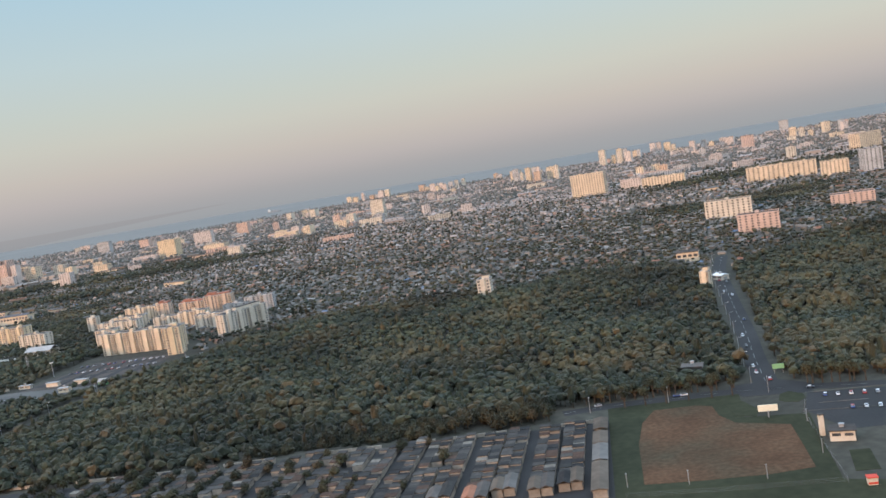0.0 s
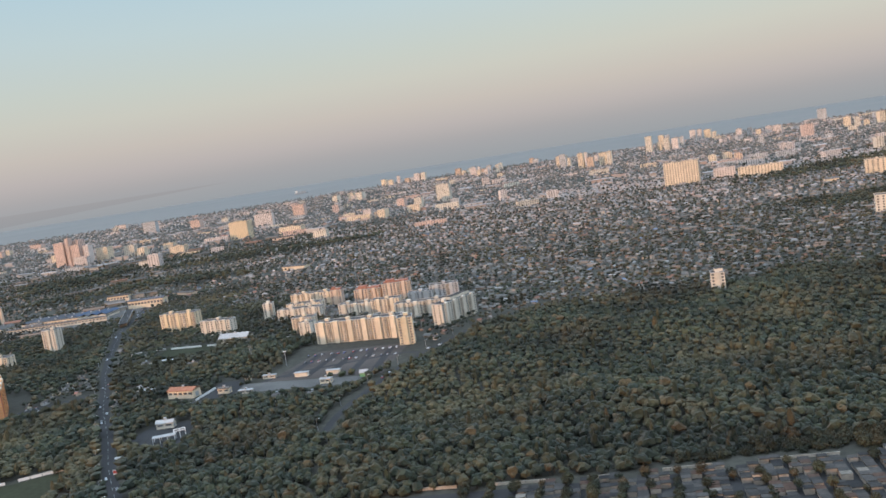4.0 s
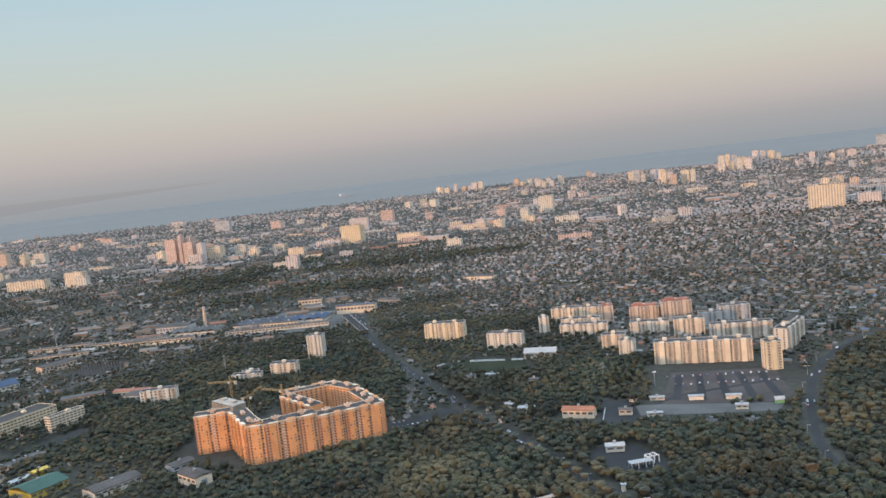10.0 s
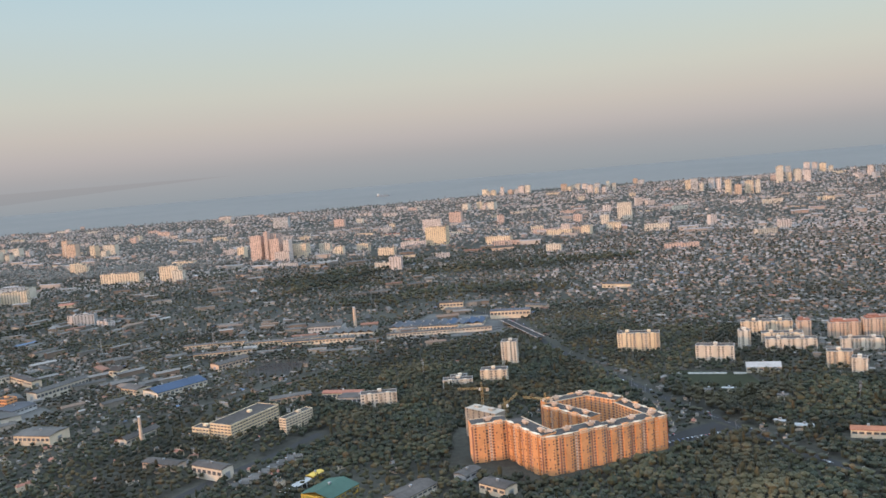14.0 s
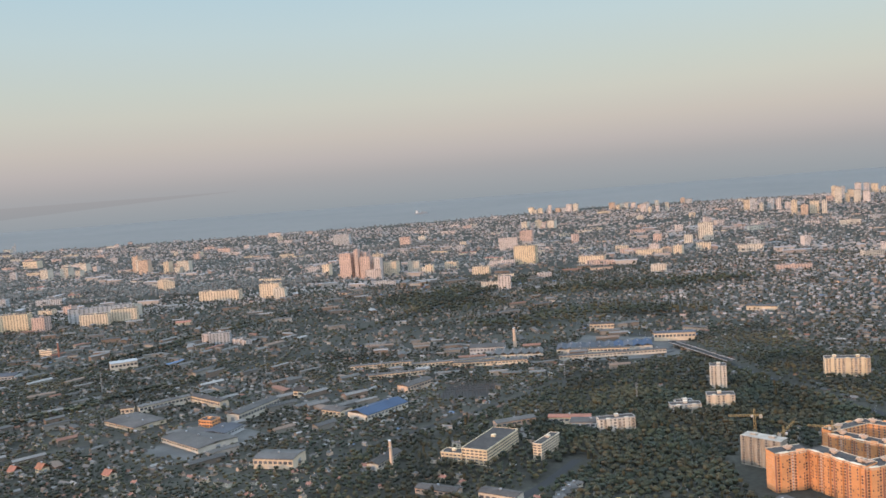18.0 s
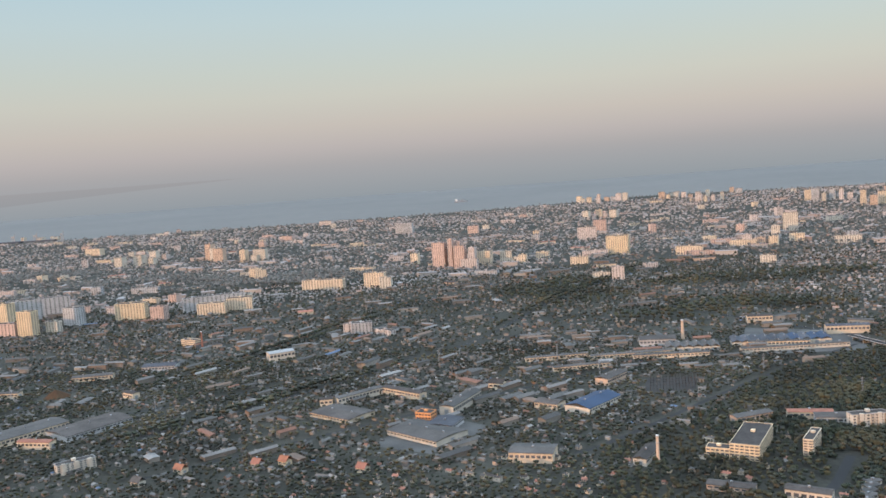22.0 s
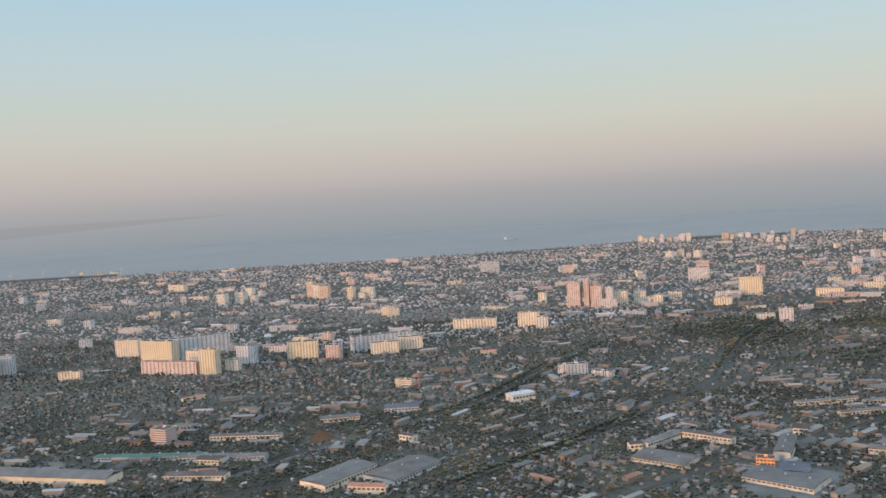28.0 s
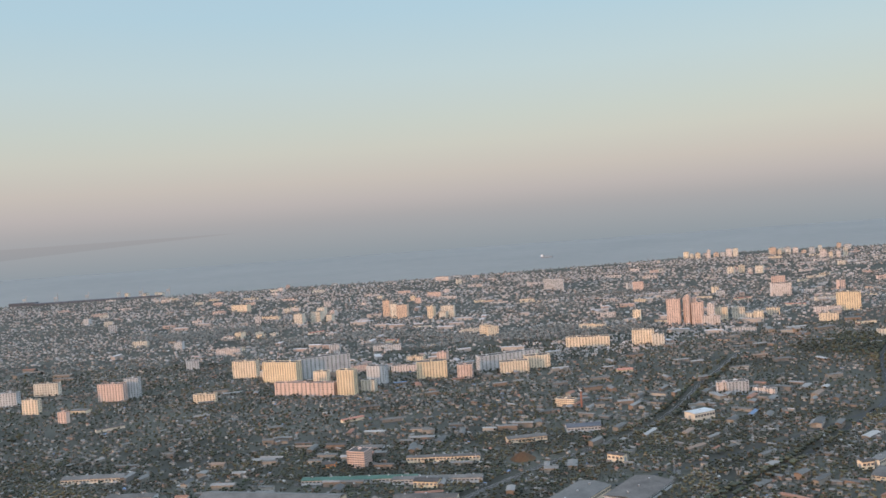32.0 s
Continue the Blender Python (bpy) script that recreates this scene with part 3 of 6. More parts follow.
# railway corridor
RAIL = [(-1570, 790), (-1480, 885), (-1411, 958), (-1340, 1020), (-1274, 1085), (-1213, 1180), (-1160, 1285), (-1095, 1400), (-1020, 1530)]
road("railway_bed", RAIL, 8.0, clear=0.0, mat="ballast", label="stony railway bed with several tracks", lines=False)
bed = smooth_line(RAIL)
for off in (-3.4, -2.4, -1.2, -0.2, 1.0, 2.0, 3.0, 3.8):
    a, b = ribbon(bed, 2 * abs(off))
    side = np.array(a if off > 0 else b)
    p, q = ribbon(side, 0.14)
    n = len(p)
    tagged(new("rail", mesh_np("rail", [(*v, 0.2) for v in np.concatenate([p, q])], [(n + i, n + i + 1, i + 1, i) for i in range(n - 1)], "rail")), "long steel rail on the track bed", "rail", group="railway rails", kind="structure")


def patch(name, outline, mat, label, z=0.03, code=OPEN):
    mark(outline, code)
    return tagged(new(name, prism(name, outline, z - 0.3, z, mat)), label, "ground", kind="structure")


patch("meadow_strip", [(33, 243), (94, 232), (108, 288), (88, 294), (95, 320), (47, 329)], "meadow", "green grass strip round the bare field", 0.03)
patch("bare_field", [(43, 250), (60, 246), (78, 243), (91, 243), (95, 262), (98.5, 280), (91, 285), (83.5, 290), (81, 300), (82, 311), (77, 315), (62, 317), (55, 305), (49, 284)], "soil", "bare brown field with dry weeds", 0.06)
patch("car_park_east", [(116, 309), (150, 299), (140, 262), (112, 268), (108, 291)], "asphalt", "asphalt car park by the junction", 0.03)
patch("junction", [(94, 330), (95, 316), (118, 309), (122, 320), (112, 332)], "asphalt", "asphalt road junction", 0.07)
for outline in ([(107.3, 312.2), (104.6, 306), (105.4, 303), (109.6, 300.9), (113.4, 304), (114.4, 308.3), (111.3, 314)], [(104.3, 251), (109.9, 249.7), (105.6, 234.5), (99.1, 235.7)], [(87.1, 318), (85.8, 296.4), (92, 292.8), (95, 300), (92.6, 315)]):
    patch("lawn", outline, "meadow", "small green lawn edged with kerbs", 0.10)
for (xa, ya), (xb, yb) in (((115.5, 309.4), (142.9, 303.4)), ((115, 296.2), (130.3, 292)), ((106.7, 290.5), (132.2, 283))):
    kerb = part("kerb", boxes("kerb", [(0, 0, 0, math.hypot(xb - xa, yb - ya), 0.22, 0.16)], "paleroof"), tagged(new("kerb_line", None), "worn grey concrete kerb along the car park", "kerb", kind="structure"), m=pose((xa + xb) / 2, (ya + yb) / 2, 0, 0, 0, math.degrees(math.atan2(yb - ya, xb - xa))))
patch("meadow_south", [(33, 243), (94, 232), (150, 205), (150, 140), (0, 140), (28, 220)], "meadow", "mown green airfield grass", 0.03)
patch("car_park_estate", [(-281, 643), (-213, 629), (-228, 552), (-306, 575)], "rosepaving", "worn paved car park before the apartment blocks", 0.03)
for k in range(5):
    patch("parking_lane", [(-297 + 15 * k, 580 - 5 * k), (-292 + 15 * k, 578.5 - 5 * k), (-275 + 13 * k, 636 - 3 * k), (-280 + 13 * k, 637 - 3 * k)], "asphalt", "darker lane between parking rows", 0.06)
patch("service_lane", [(-323, 556), (-290, 548), (-244, 538), (-236, 552), (-306, 574), (-322, 577)], "paving", "dusty service lane beside the car park", 0.05)
patch("depot_yard", [(-352, 540), (-331, 533), (-322, 557), (-323, 590), (-341, 592)], "asphalt", "asphalt yard beside the red-roofed hall", 0.03)
patch("lower_yard", [(-368, 486), (-350, 464), (-326, 462), (-330, 484), (-338, 508), (-360, 508)], "asphalt", "small asphalt yard among the trees", 0.03)
mark([(-325, 578), (-235, 552), (-240, 526), (-300, 536), (-325, 545)], OPEN)
mark([(-378, 570), (-376, 556), (-350, 548), (-346, 560), (-352, 585)], OPEN)
patch("car_park_complex", [(-486, 592), (-440, 618), (-426, 594), (-482, 576)], "asphalt", "dark asphalt car park beside the orange complex", 0.03)
mark([(-312, 568), (-203, 556), (-198, 640), (-206, 662), (-296, 668)], OPEN)
patch("garage_yard", [(50, 314), (34, 236), (-20, 244), (-215, 286), (-215, 348), (-130, 334), (-20, 320)], "asphalt", "patched asphalt lanes between the garages", 0.02)
patch("sports_ground", [(-426, 756), (-378, 731), (-376, 684), (-430, 706)], "meadow", "worn green sports ground", 0.03)
mark([(-560, 452), (-405, 438), (-385, 480), (-500, 520), (-560, 500)], WOOD)
mark([(-417, 502), (-392, 500), (-371, 446), (-359, 420), (-362, 404), (-387, 427), (-403, 452)], WOOD)
mark([(-620, 380), (-350, 340), (-385, 450), (-560, 480)], WOOD)
patch("meadow_west", [(-470, 330), (-362, 345), (-376, 415), (-386, 446), (-440, 428), (-480, 408)], "meadow", "mown green field", 0.03)
patch("building_site", [(-618, 574), (-600, 555), (-562, 536), (-545, 535), (-478, 566), (-474, 585), (-500, 648), (-612, 650)], "ground", "trampled bare ground of the building site", 0.02, BUILT)
road("road_storage_lane", [(-785, 550), (-762, 588), (-743, 611.5), (-727, 636), (-712, 660)], 7.0, lines=False, label="asphalt lane beside storage sheds")
patch("works_yard", [(-1060, 750), (-1010, 720), (-960, 780), (-1015, 830)], "paving", "pale concrete works yard", 0.03)
patch("factory_yard", [(-690, 975), (-560, 960), (-530, 1050), (-640, 1110)], "paving", "pale concrete factory yard", 0.03)
patch("substation_yard", [(-815, 852), (-770, 848), (-755, 900), (-805, 904)], "ballast", "gravelled substation yard", 0.03)


# ---- apartment blocks ----
def footprint(x, y, w, d, rot, pad=3.0):
    r = radians(rot)
    c, s = math.cos(r), math.sin(r)
    w, d = w / 2 + pad, d / 2 + pad
    mark([(x + c * a - s * b, y + s * a + c * b) for a, b in ((-w, -d), (w, -d), (w, d), (-w, d))], BUILT)


def panes(name, storeys, step, w, n, wide, m, parent, side=False):
    """The small windows of one wall, too small to pick apart: joined into one part."""
    pitch = w / n
    items = [((i + 0.5) * pitch - w / 2, 0, step * (k + 0.28), wide if (i * 7 + k * 3) % 5 else wide * 1.25, 0.16, step * 0.52) for i in range(n) for k in range(storeys)]
    ob = part(name, boxes(name, items, "glass"), parent, m=m)
    ob["kind"] = "stuff"
    return ob


LOGGIAS = {}


def loggia_column(storeys, step, wide):
    key = (storeys, round(step, 1), round(wide, 1))
    if key not in LOGGIAS:
        items = []
        for k in range(storeys):
            items.append((0, -0.45, step * k + 0.1, wide, 0.9, step * 0.42))
            items.append((0, -0.40, step * (k + 0.95), wide + 0.1, 0.8, step * 0.06))
        items += [(-wide / 2, -0.35, 0.1, 0.12, 0.7, step * storeys - 0.2), (wide / 2, -0.35, 0.1, 0.12, 0.7, step * storeys - 0.2)]
        LOGGIAS[key] = boxes("balcony_column", items, "loggia")
    return LOGGIAS[key]


HUT, AERIAL = {}, tube("aerial", 0.10, 0.05, 3.2, "steel", 5)


def hut_mesh(mat):
    if mat not in HUT:
        HUT[mat] = boxes("roof_hut", [(0, 0, 0, 3.0, 3.0, 1.7), (0, 0, 1.7, 3.3, 3.3, 0.2)], mat)
    return HUT[mat]


def block_body(ob, w, d, h, mat, storeys, near, roof="bitumen", seed=0, y_far=True):
    rng = random.Random(seed)
    step = h / storeys
    bay = 3.3 if near else max(4.6, w / 14)
    n = max(2, int(w / bay))
    pitch = w / n
    part("wall", boxes("wall", [(0, 0, 0, w, d, h)], mat), ob)
    e = 0.35
    if near:  # stair towers and panel joints
        nb = 6 if w > 60 else max(1, int(w / 10))
        for k in range(nb):
            wide = 3.8 if w > 60 else 3.0
            part("stair_bay", boxes("stair_bay", [(0, 0, 0, wide, 2.6 if w > 60 else 1.8, h + 0.9)], mat), ob, m=pose((k + 0.5) * w / nb - w / 2, -d / 2 - 0.1, 0))
        ob2 = part("panel_joints", boxes("panel_joints", [(0, 0, step * k - 0.06, w + 0.08, d + 0.08, 0.12) for k in range(1, storeys)], "grey"), ob)
        ob2["kind"] = "stuff"
    part("roof", boxes("roof", [(0, 0, h, w - 0.5, d - 0.5, 0.25)], roof), ob)
    if near or y_far:
        part("parapet", boxes("parapet", [(0, -d / 2 + e / 2, h, w + 0.1, e, 0.7), (0, d / 2 - e / 2, h, w + 0.1, e, 0.7), (-w / 2 + e / 2, 0, h, e, d - 2 * e, 0.7), (w / 2 - e / 2, 0, h, e, d - 2 * e, 0.7)], "city_pale" if near else mat), ob)
    nh = max(1, int(w / (16 if near else 30)))
    for k in range(nh):
        x = (k + 0.5) * w / nh - w / 2 + rng.uniform(-1, 1)
        part("roof_hut", hut_mesh(mat), ob, m=pose(x, rng.uniform(-0.1, 0.2) * d, h + 0.24))
        if near and rng.random() < 0.6:
            part("aerial", AERIAL, ob, m=pose(x + rng.uniform(2, 4) * (-1 if x > 0 else 1), 0, h + 0.24))
    panes("window_grid", storeys, step, w, n, pitch * (0.46 if near else 0.34), pose(0, -d / 2 - 0.02, 0), ob)
    if near:
        for k in range(1, n, 2 if w > 60 else 3):
            part("balcony_column", loggia_column(storeys, step, pitch * 0.85), ob, m=pose((k + 0.5) * pitch - w / 2, -d / 2, 0))
    for s in (-1, 1) if near or (y_far and w > 20) else ():
        panes("window_grid", storeys, step, d, max(1, int(d / 5)), 1.3 if near else 2.0, pose(s * (w / 2 + 0.02), 0, 0, 0, 0, 90), ob)


SERIAL = [0]


def apartment(x, y, w, d, h, rot, storeys, mat, label):
    SERIAL[0] += 1
    ob = thing("apartment_block", x, y, 0, rot, label, "apartment block", "apartment blocks of the estate")
    red = mat == "brick"
    block_body(ob, w, d, h, mat, storeys, True, seed=SERIAL[0])
    if red:
        part("attic", boxes("attic", [(0, 0, 0, w * 0.86, d * 0.8, 1.6), (-w * 0.2, 0, 1.6, w * 0.3, d * 0.6, 1.4)], "redroof"), ob, "red tiled attic storey", m=pose(0, 0, h + 0.26))
    if "stepped" in label:
        part("upper_step", boxes("upper_step", [(w * 0.15, 1, 0, w * 0.55, d * 0.5, 2.2)], mat), ob, m=pose(0, 0, h + 0.26))
        part("upper_roof", boxes("upper_roof", [(w * 0.15, 1, 0, w * 0.55 + 0.3, d * 0.5 + 0.3, 0.2)], "bitumen"), ob, m=pose(0, 0, h + 2.47))
    footprint(x, y, w, d, rot)
    return ob


def far_block(x, y, w, d, h, rot, storeys, mat, label):
    """A distant block; a very long one stands as a loose row of single blocks."""
    if len(label.split()) < 4:
        label += " standing above small city houses"
    mat = "terra" if mat == "orange" else mat
    n = round(w / 30) if y > 1750 and w > 60 else 1
    rng = random.Random(int(x * 7 + y))
    r = radians(rot)
    if y > 2600:
        h *= 0.82
    for k in range(n):
        off = (k + 0.5) * w / n - w / 2
        hk, wk_ = h * (rng.uniform(0.5, 1.0) if n > 1 and k else 1.0), w / n * (rng.uniform(0.45, 0.9) if n > 1 else 1)
        back = rng.uniform(-40, 45) if n > 1 else 0
        px, py = x + off * math.cos(r) - back * math.sin(r), y + off * math.sin(r) + back * math.cos(r)
        SERIAL[0] += 1
        tone = mat if n == 1 or rng.random() < 0.4 else rng.choice(("pink", "white", "cream", "grey", "brick"))
        ob = thing("tower_block" if hk > wk_ * 0.55 else "slab_block", px, py, 0, rot + (rng.uniform(-7, 7) if n > 1 else 0), label, "apartment block", "distant apartment blocks")
        block_body(ob, wk_, min(d, max(12, wk_)), hk, tone, storeys, False, seed=SERIAL[0], y_far=py < 2300)
        footprint(px, py, wk_, d, rot)


apartment(-251, 667, 69.5, 11, 16.0, -16, 9, "cream", "nine-storey cream panel apartment block beside the car park")
apartment(-214, 629, 11.0, 11, 19.5, -1, 10, "yellow", "yellow-washed end tower of the apartment row")
apartment(-178, 688, 44.0, 10, 16.5, 52, 9, "white", "stepped white panel block along the forest road")
apartment(-203, 725, 47.9, 10, 12.5, -10, 9, "white", "long white panel block behind the front row")
apartment(-315, 862, 46.0, 10, 13.0, -17, 9, "cream", "pale panel block with a flat roof")
apartment(-318, 795, 42.0, 10, 10.5, -16, 7, "white", "pale panel block with shaded balconies")
apartment(-317, 818, 35.0, 10, 11.0, -18, 7, "cream", "pale panel block between two longer blocks")
apartment(-304, 731, 19.0, 10, 12.8, -18, 9, "cream", "short cream panel block near the poplars")
apartment(-298, 709, 11.2, 9, 12.0, -29, 8, "white", "narrow white panel tower among trees")
apartment(-351, 817, 8.9, 9, 15.8, -1, 9, "white", "slim grey-white panel tower")
apartment(-289, 839, 11.2, 10, 15.5, -8, 9, "brick", "brick apartment tower with a red attic floor")
apartment(-257, 827, 26.7, 11, 14.0, -13, 8, "brick", "brick apartment block with red mansard roof")
apartment(-230, 818, 26.8, 11, 17.5, -2, 9, "brick", "large brick block with orange attic storeys")
apartment(-264, 778, 33.0, 10, 10.0, -16, 9, "white", "white panel block before the brick blocks")
apartment(-236, 756, 25.1, 10, 13.7, -13, 9, "cream", "cream panel block before the brick blocks")
apartment(-207, 788, 22.5, 10, 10.2, -10, 7, "grey", "grey panel block behind the others")
apartment(-186, 793, 26.3, 11, 13.3, -3, 8, "grey", "grey concrete slab block at the estate edge")
apartment(-441, 839, 38.0, 11, 16.5, -15, 8, "yellow", "yellow patterned apartment block by the road")
apartment(-389, 778, 31.5, 10, 13.8, -22, 7, "white", "grey-white panel block by the road")
apartment(-561, 828, 14.2, 11, 20.5, -13, 10, "white", "lone white apartment tower in the trees")
apartment(-579, 762, 22.2, 11, 12.2, -10, 6, "cream", "cream six-storey block in the trees")
apartment(-609, 763, 14.3, 8, 8.3, 2, 5, "white", "small white five-storey block")
apartment(-673, 719, 28.5, 9, 11.5, 4, 5, "white", "five-storey panel block with lit end wall")
apartment(-610, 755, 24.8, 9, 8.0, -3, 5, "white", "shaded five-storey panel block")
apartment(16, 646, 9.9, 11, 14.2, -13, 6, "white", "white stepped apartment house at the forest edge")
apartment(149, 537, 5.5, 8, 11.0, -30, 8, "cream", "stepped cream apartment house by the avenue")
far_block(-639, 1964, 48.0, 22, 39.1, -22, 16, "yellow", "yellow tower block with a flat roof")
far_block(-993, 1925, 26.9, 20, 55.2, -22, 18, "orange", "orange-brick tower")
far_block(-1028, 1925, 28.0, 18, 54.0, -22, 16, "terra", "broad pinkish tower block")
far_block(-1003, 1907, 9.0, 12, 62.0, -22, 19, "terra", "slim pinkish tower block")
far_block(-984, 1902, 24.0, 16, 46.0, -22, 14, "orange", "orange-lit tower block of the cluster")
far_block(-958, 1895, 14.0, 14, 42.0, -22, 13, "pink", "small pinkish tower block")
far_block(-965, 1872, 36.0, 12, 20.0, -22, 7, "pink", "low front block of the tower cluster")
far_block(-933, 1918, 32.8, 18, 30.6, -22, 8, "cream", "cream block at the foot of the towers")
far_block(-885, 1945, 25.1, 16, 24.7, -10, 8, "white", "white block")
far_block(-831, 1928, 65.7, 16, 17.2, -16, 6, "cream", "long cream block")
far_block(-742, 1827, 35.6, 16, 15.2, -18, 6, "cream", "cream block")
far_block(-1661, 2420, 97.6, 20, 45.3, -18, 12, "cream", "cream tower group")
far_block(-1551, 2321, 64.9, 20, 32.9, -22, 9, "orange", "orange brick block")
far_block(-1514, 2348, 34.8, 18, 31.6, -13, 10, "white", "white tower")
far_block(-1199, 1951, 56.6, 16, 8.8, -22, 4, "cream", "low cream block")
far_block(-1146, 1692, 40.0, 16, 27.0, -14, 9, "cream", "broad cream block")
far_block(-1124, 1668, 22.0, 14, 20.0, -10, 8, "white", "white front block")
far_block(-1247, 1709, 81.5, 18, 18.6, -11, 7, "cream", "row of cream blocks")
far_block(-1538, 1497, 49.8, 20, 27.7, 2, 10, "yellow", "yellow apartment block")
far_block(-1483, 1473, 23.6, 18, 22.6, -9, 9, "orange", "orange-brown apartment block")
far_block(-1412, 1543, 104.2, 18, 25.1, 22, 9, "grey", "grey slab seen end on")
far_block(-1402, 1495, 46.4, 18, 19.0, 4, 8, "cream", "cream slab lit by the sun")
far_block(-1362, 1523, 42.0, 18, 21.3, 8, 9, "cream", "cream slab lit by the sun")
far_block(-1418, 1926, 23.6, 16, 22.1, 15, 8, "cream", "cream tower")
far_block(-1121, 1234, 28.4, 14, 15.6, 4, 7, "grey", "grey-pink block")
far_block(-1872, 2571, 61.9, 18, 26.6, -22, 7, "white", "white block")
far_block(-178, 2197, 34.2, 18, 43.1, -20, 12, "white", "white frame tower under construction")
far_block(306, 3104, 137.2, 24, 53.6, -22, 12, "pink", "large pink-lit block")
far_block(309, 2777, 114.8, 26, 58.3, -22, 14, "cream", "large cream tower pair")
far_block(623, 3179, 122.9, 26, 70.8, -22, 15, "white", "white seaside tower group")
far_block(254, 3165, 37.6, 22, 46.1, -20, 10, "cream", "cream tower")
far_block(-1178, 2947, 40.4, 20, 43.5, -16, 10, "grey", "grey tower")
far_block(-944, 2682, 31.5, 20, 36.0, -11, 10, "orange", "orange tower")
far_block(-657, 2309, 48.0, 20, 33.8, -6, 10, "pink", "pink tower pair")
far_block(-593, 2497, 35.2, 18, 35.0, -17, 9, "orange", "orange tower")
far_block(-330, 1964, 86.1, 18, 20.0, -22, 7, "cream", "cream row of blocks")
far_block(-248, 1973, 30.7, 16, 16.2, -18, 5, "cream", "cream block")
far_block(-509, 1868, 53.9, 18, 16.6, -22, 6, "cream", "cream block")
far_block(-325, 3871, 137.3, 26, 44.9, -22, 10, "pink", "pink seaside block")
far_block(-420, 3950, 110.3, 24, 34.8, -22, 7, "cream", "cream seaside block")
far_block(-24, 3822, 224.8, 26, 34.9, -22, 6, "pink", "row of pink seaside blocks")
far_block(-1560, 2937, 47.4, 20, 22.6, -18, 5, "orange", "orange-lit block")
far_block(237, 3950, 67.7, 24, 28.7, -22, 6, "white", "white seaside block")
far_block(260, 1616, 61.3, 26, 41.5, -22, 12, "cream", "big cream slab block")
far_block(486, 2062, 89.0, 24, 19.4, -22, 6, "cream", "long cream block")
far_block(337, 1614, 37.3, 20, 19.0, -22, 6, "pink", "pink block")
far_block(384, 1563, 74.9, 20, 17.6, -22, 6, "cream", "long cream block")
far_block(282, 897, 45.7, 16, 19.0, -22, 7, "white", "white slab block by the avenue")
far_block(263, 759, 34.4, 16, 16.0, -22, 7, "orange", "orange-lit slab block by the avenue")
far_block(381, 836, 38.6, 18, 11.5, -22, 6, "orange", "orange-lit block")
far_block(487, 1284, 95.7, 24, 21.4, -22, 8, "cream", "very long cream slab")
far_block(529, 1203, 35.4, 22, 19.5, -21, 8, "cream", "cream slab")
far_block(560, 1163, 22.3, 24, 29.9, -5, 14, "grey", "grey tower")
far_block(1535, 3950, 38.7, 30, 53.9, -22, 16, "grey", "dark twin tower")
far_block(980, 3206, 162.7, 28, 43.7, -22, 10, "pink", "pink seaside row")
far_block(914, 3656, 122.0, 28, 54.5, -22, 10, "pink", "pink seaside row")
far_block(733, 3471, 114.8, 28, 58.2, -22, 10, "cream", "cream seaside tower group")
far_block(883, 2553, 29.0, 26, 39.5, -4, 10, "orange", "orange tower")
far_block(1134, 2781, 77.7, 28, 41.8, -22, 10, "cream", "cream seaside block")
far_block(806, 1686, 55.6, 26, 28.9, 22, 10, "cream", "cream seaside block")
far_block(1234, 2743, 76.0, 30, 43.9, 8, 9, "pink", "pink seaside block")
far_block(-38, 2650, 60.6, 26, 31.1, 3, 8, "pink", "pink block")
far_block(-1876, 1621, 45.3, 16, 29.9, -11, 9, "cream", "cream panel tower")
far_block(-1797, 1553, 67.3, 18, 34.7, -22, 12, "yellow", "yellow-lit apartment block")
far_block(-1735, 1580, 103.7, 18, 35.1, 22, 11, "grey", "long grey apartment slab in shade")
far_block(-1735, 1421, 104.1, 12, 20.0, -19, 7, "orange", "low orange-brick terrace")
far_block(-1666, 1400, 27.9, 16, 39.0, -16, 14, "yellow", "slim yellow tower")
far_block(-1722, 1505, 24.1, 14, 21.9, -17, 8, "cream", "cream block")
far_block(-1635, 1420, 22.2, 12, 17.0, -17, 6, "white", "white block")
far_block(-1626, 1475, 31.5, 16, 29.9, -17, 10, "grey", "grey-white tower pair")
far_block(-2893, 3950, 172.6, 26, 25.7, -19, 4, "white", "white port building")
far_block(-2065, 1485, 44.5, 14, 28.1, -7, 8, "orange", "orange apartment tower")
far_block(-2038, 1504, 23.1, 16, 32.2, 4, 9, "grey", "grey apartment tower")
far_block(-2167, 1418, 27.4, 10, 22.4, -9, 6, "cream", "small cream tower")
far_block(-2079, 1334, 15.0, 8, 15.9, -16, 5, "orange", "small orange tower")
far_block(-2242, 1498, 28.5, 14, 22.7, -1, 6, "grey", "grey block")
far_block(-2217, 1579, 42.7, 14, 20.9, 0, 5, "white", "white block")
far_block(-1892, 1415, 35.6, 10, 13.4, -5, 4, "cream", "low cream block")
far_block(-1431, 1938, 24.4, 16, 24.4, -8, 6, "cream", "cream tower")
far_block(-2198, 2916, 59.8, 24, 28.0, -19, 6, "cream", "cream block")
far_block(-1987, 2178, 105.8, 18, 15.4, -21, 4, "cream", "long low cream building")
far_block(-1884, 2417, 101.1, 22, 29.3, -17, 7, "cream", "cream block group")
far_block(-1540, 3669, 58.5, 24, 21.1, -22, 6, "pink", "pink block by the shore")
far_block(-1155, 2906, 32.8, 22, 46.1, -9, 10, "grey", "grey tower")
far_block(-498, 3049, 122.6, 24, 31.3, -22, 7, "white", "white block")
far_block(-69, 3870, 92.2, 28, 37.1, -22, 7, "white", "white seaside block")
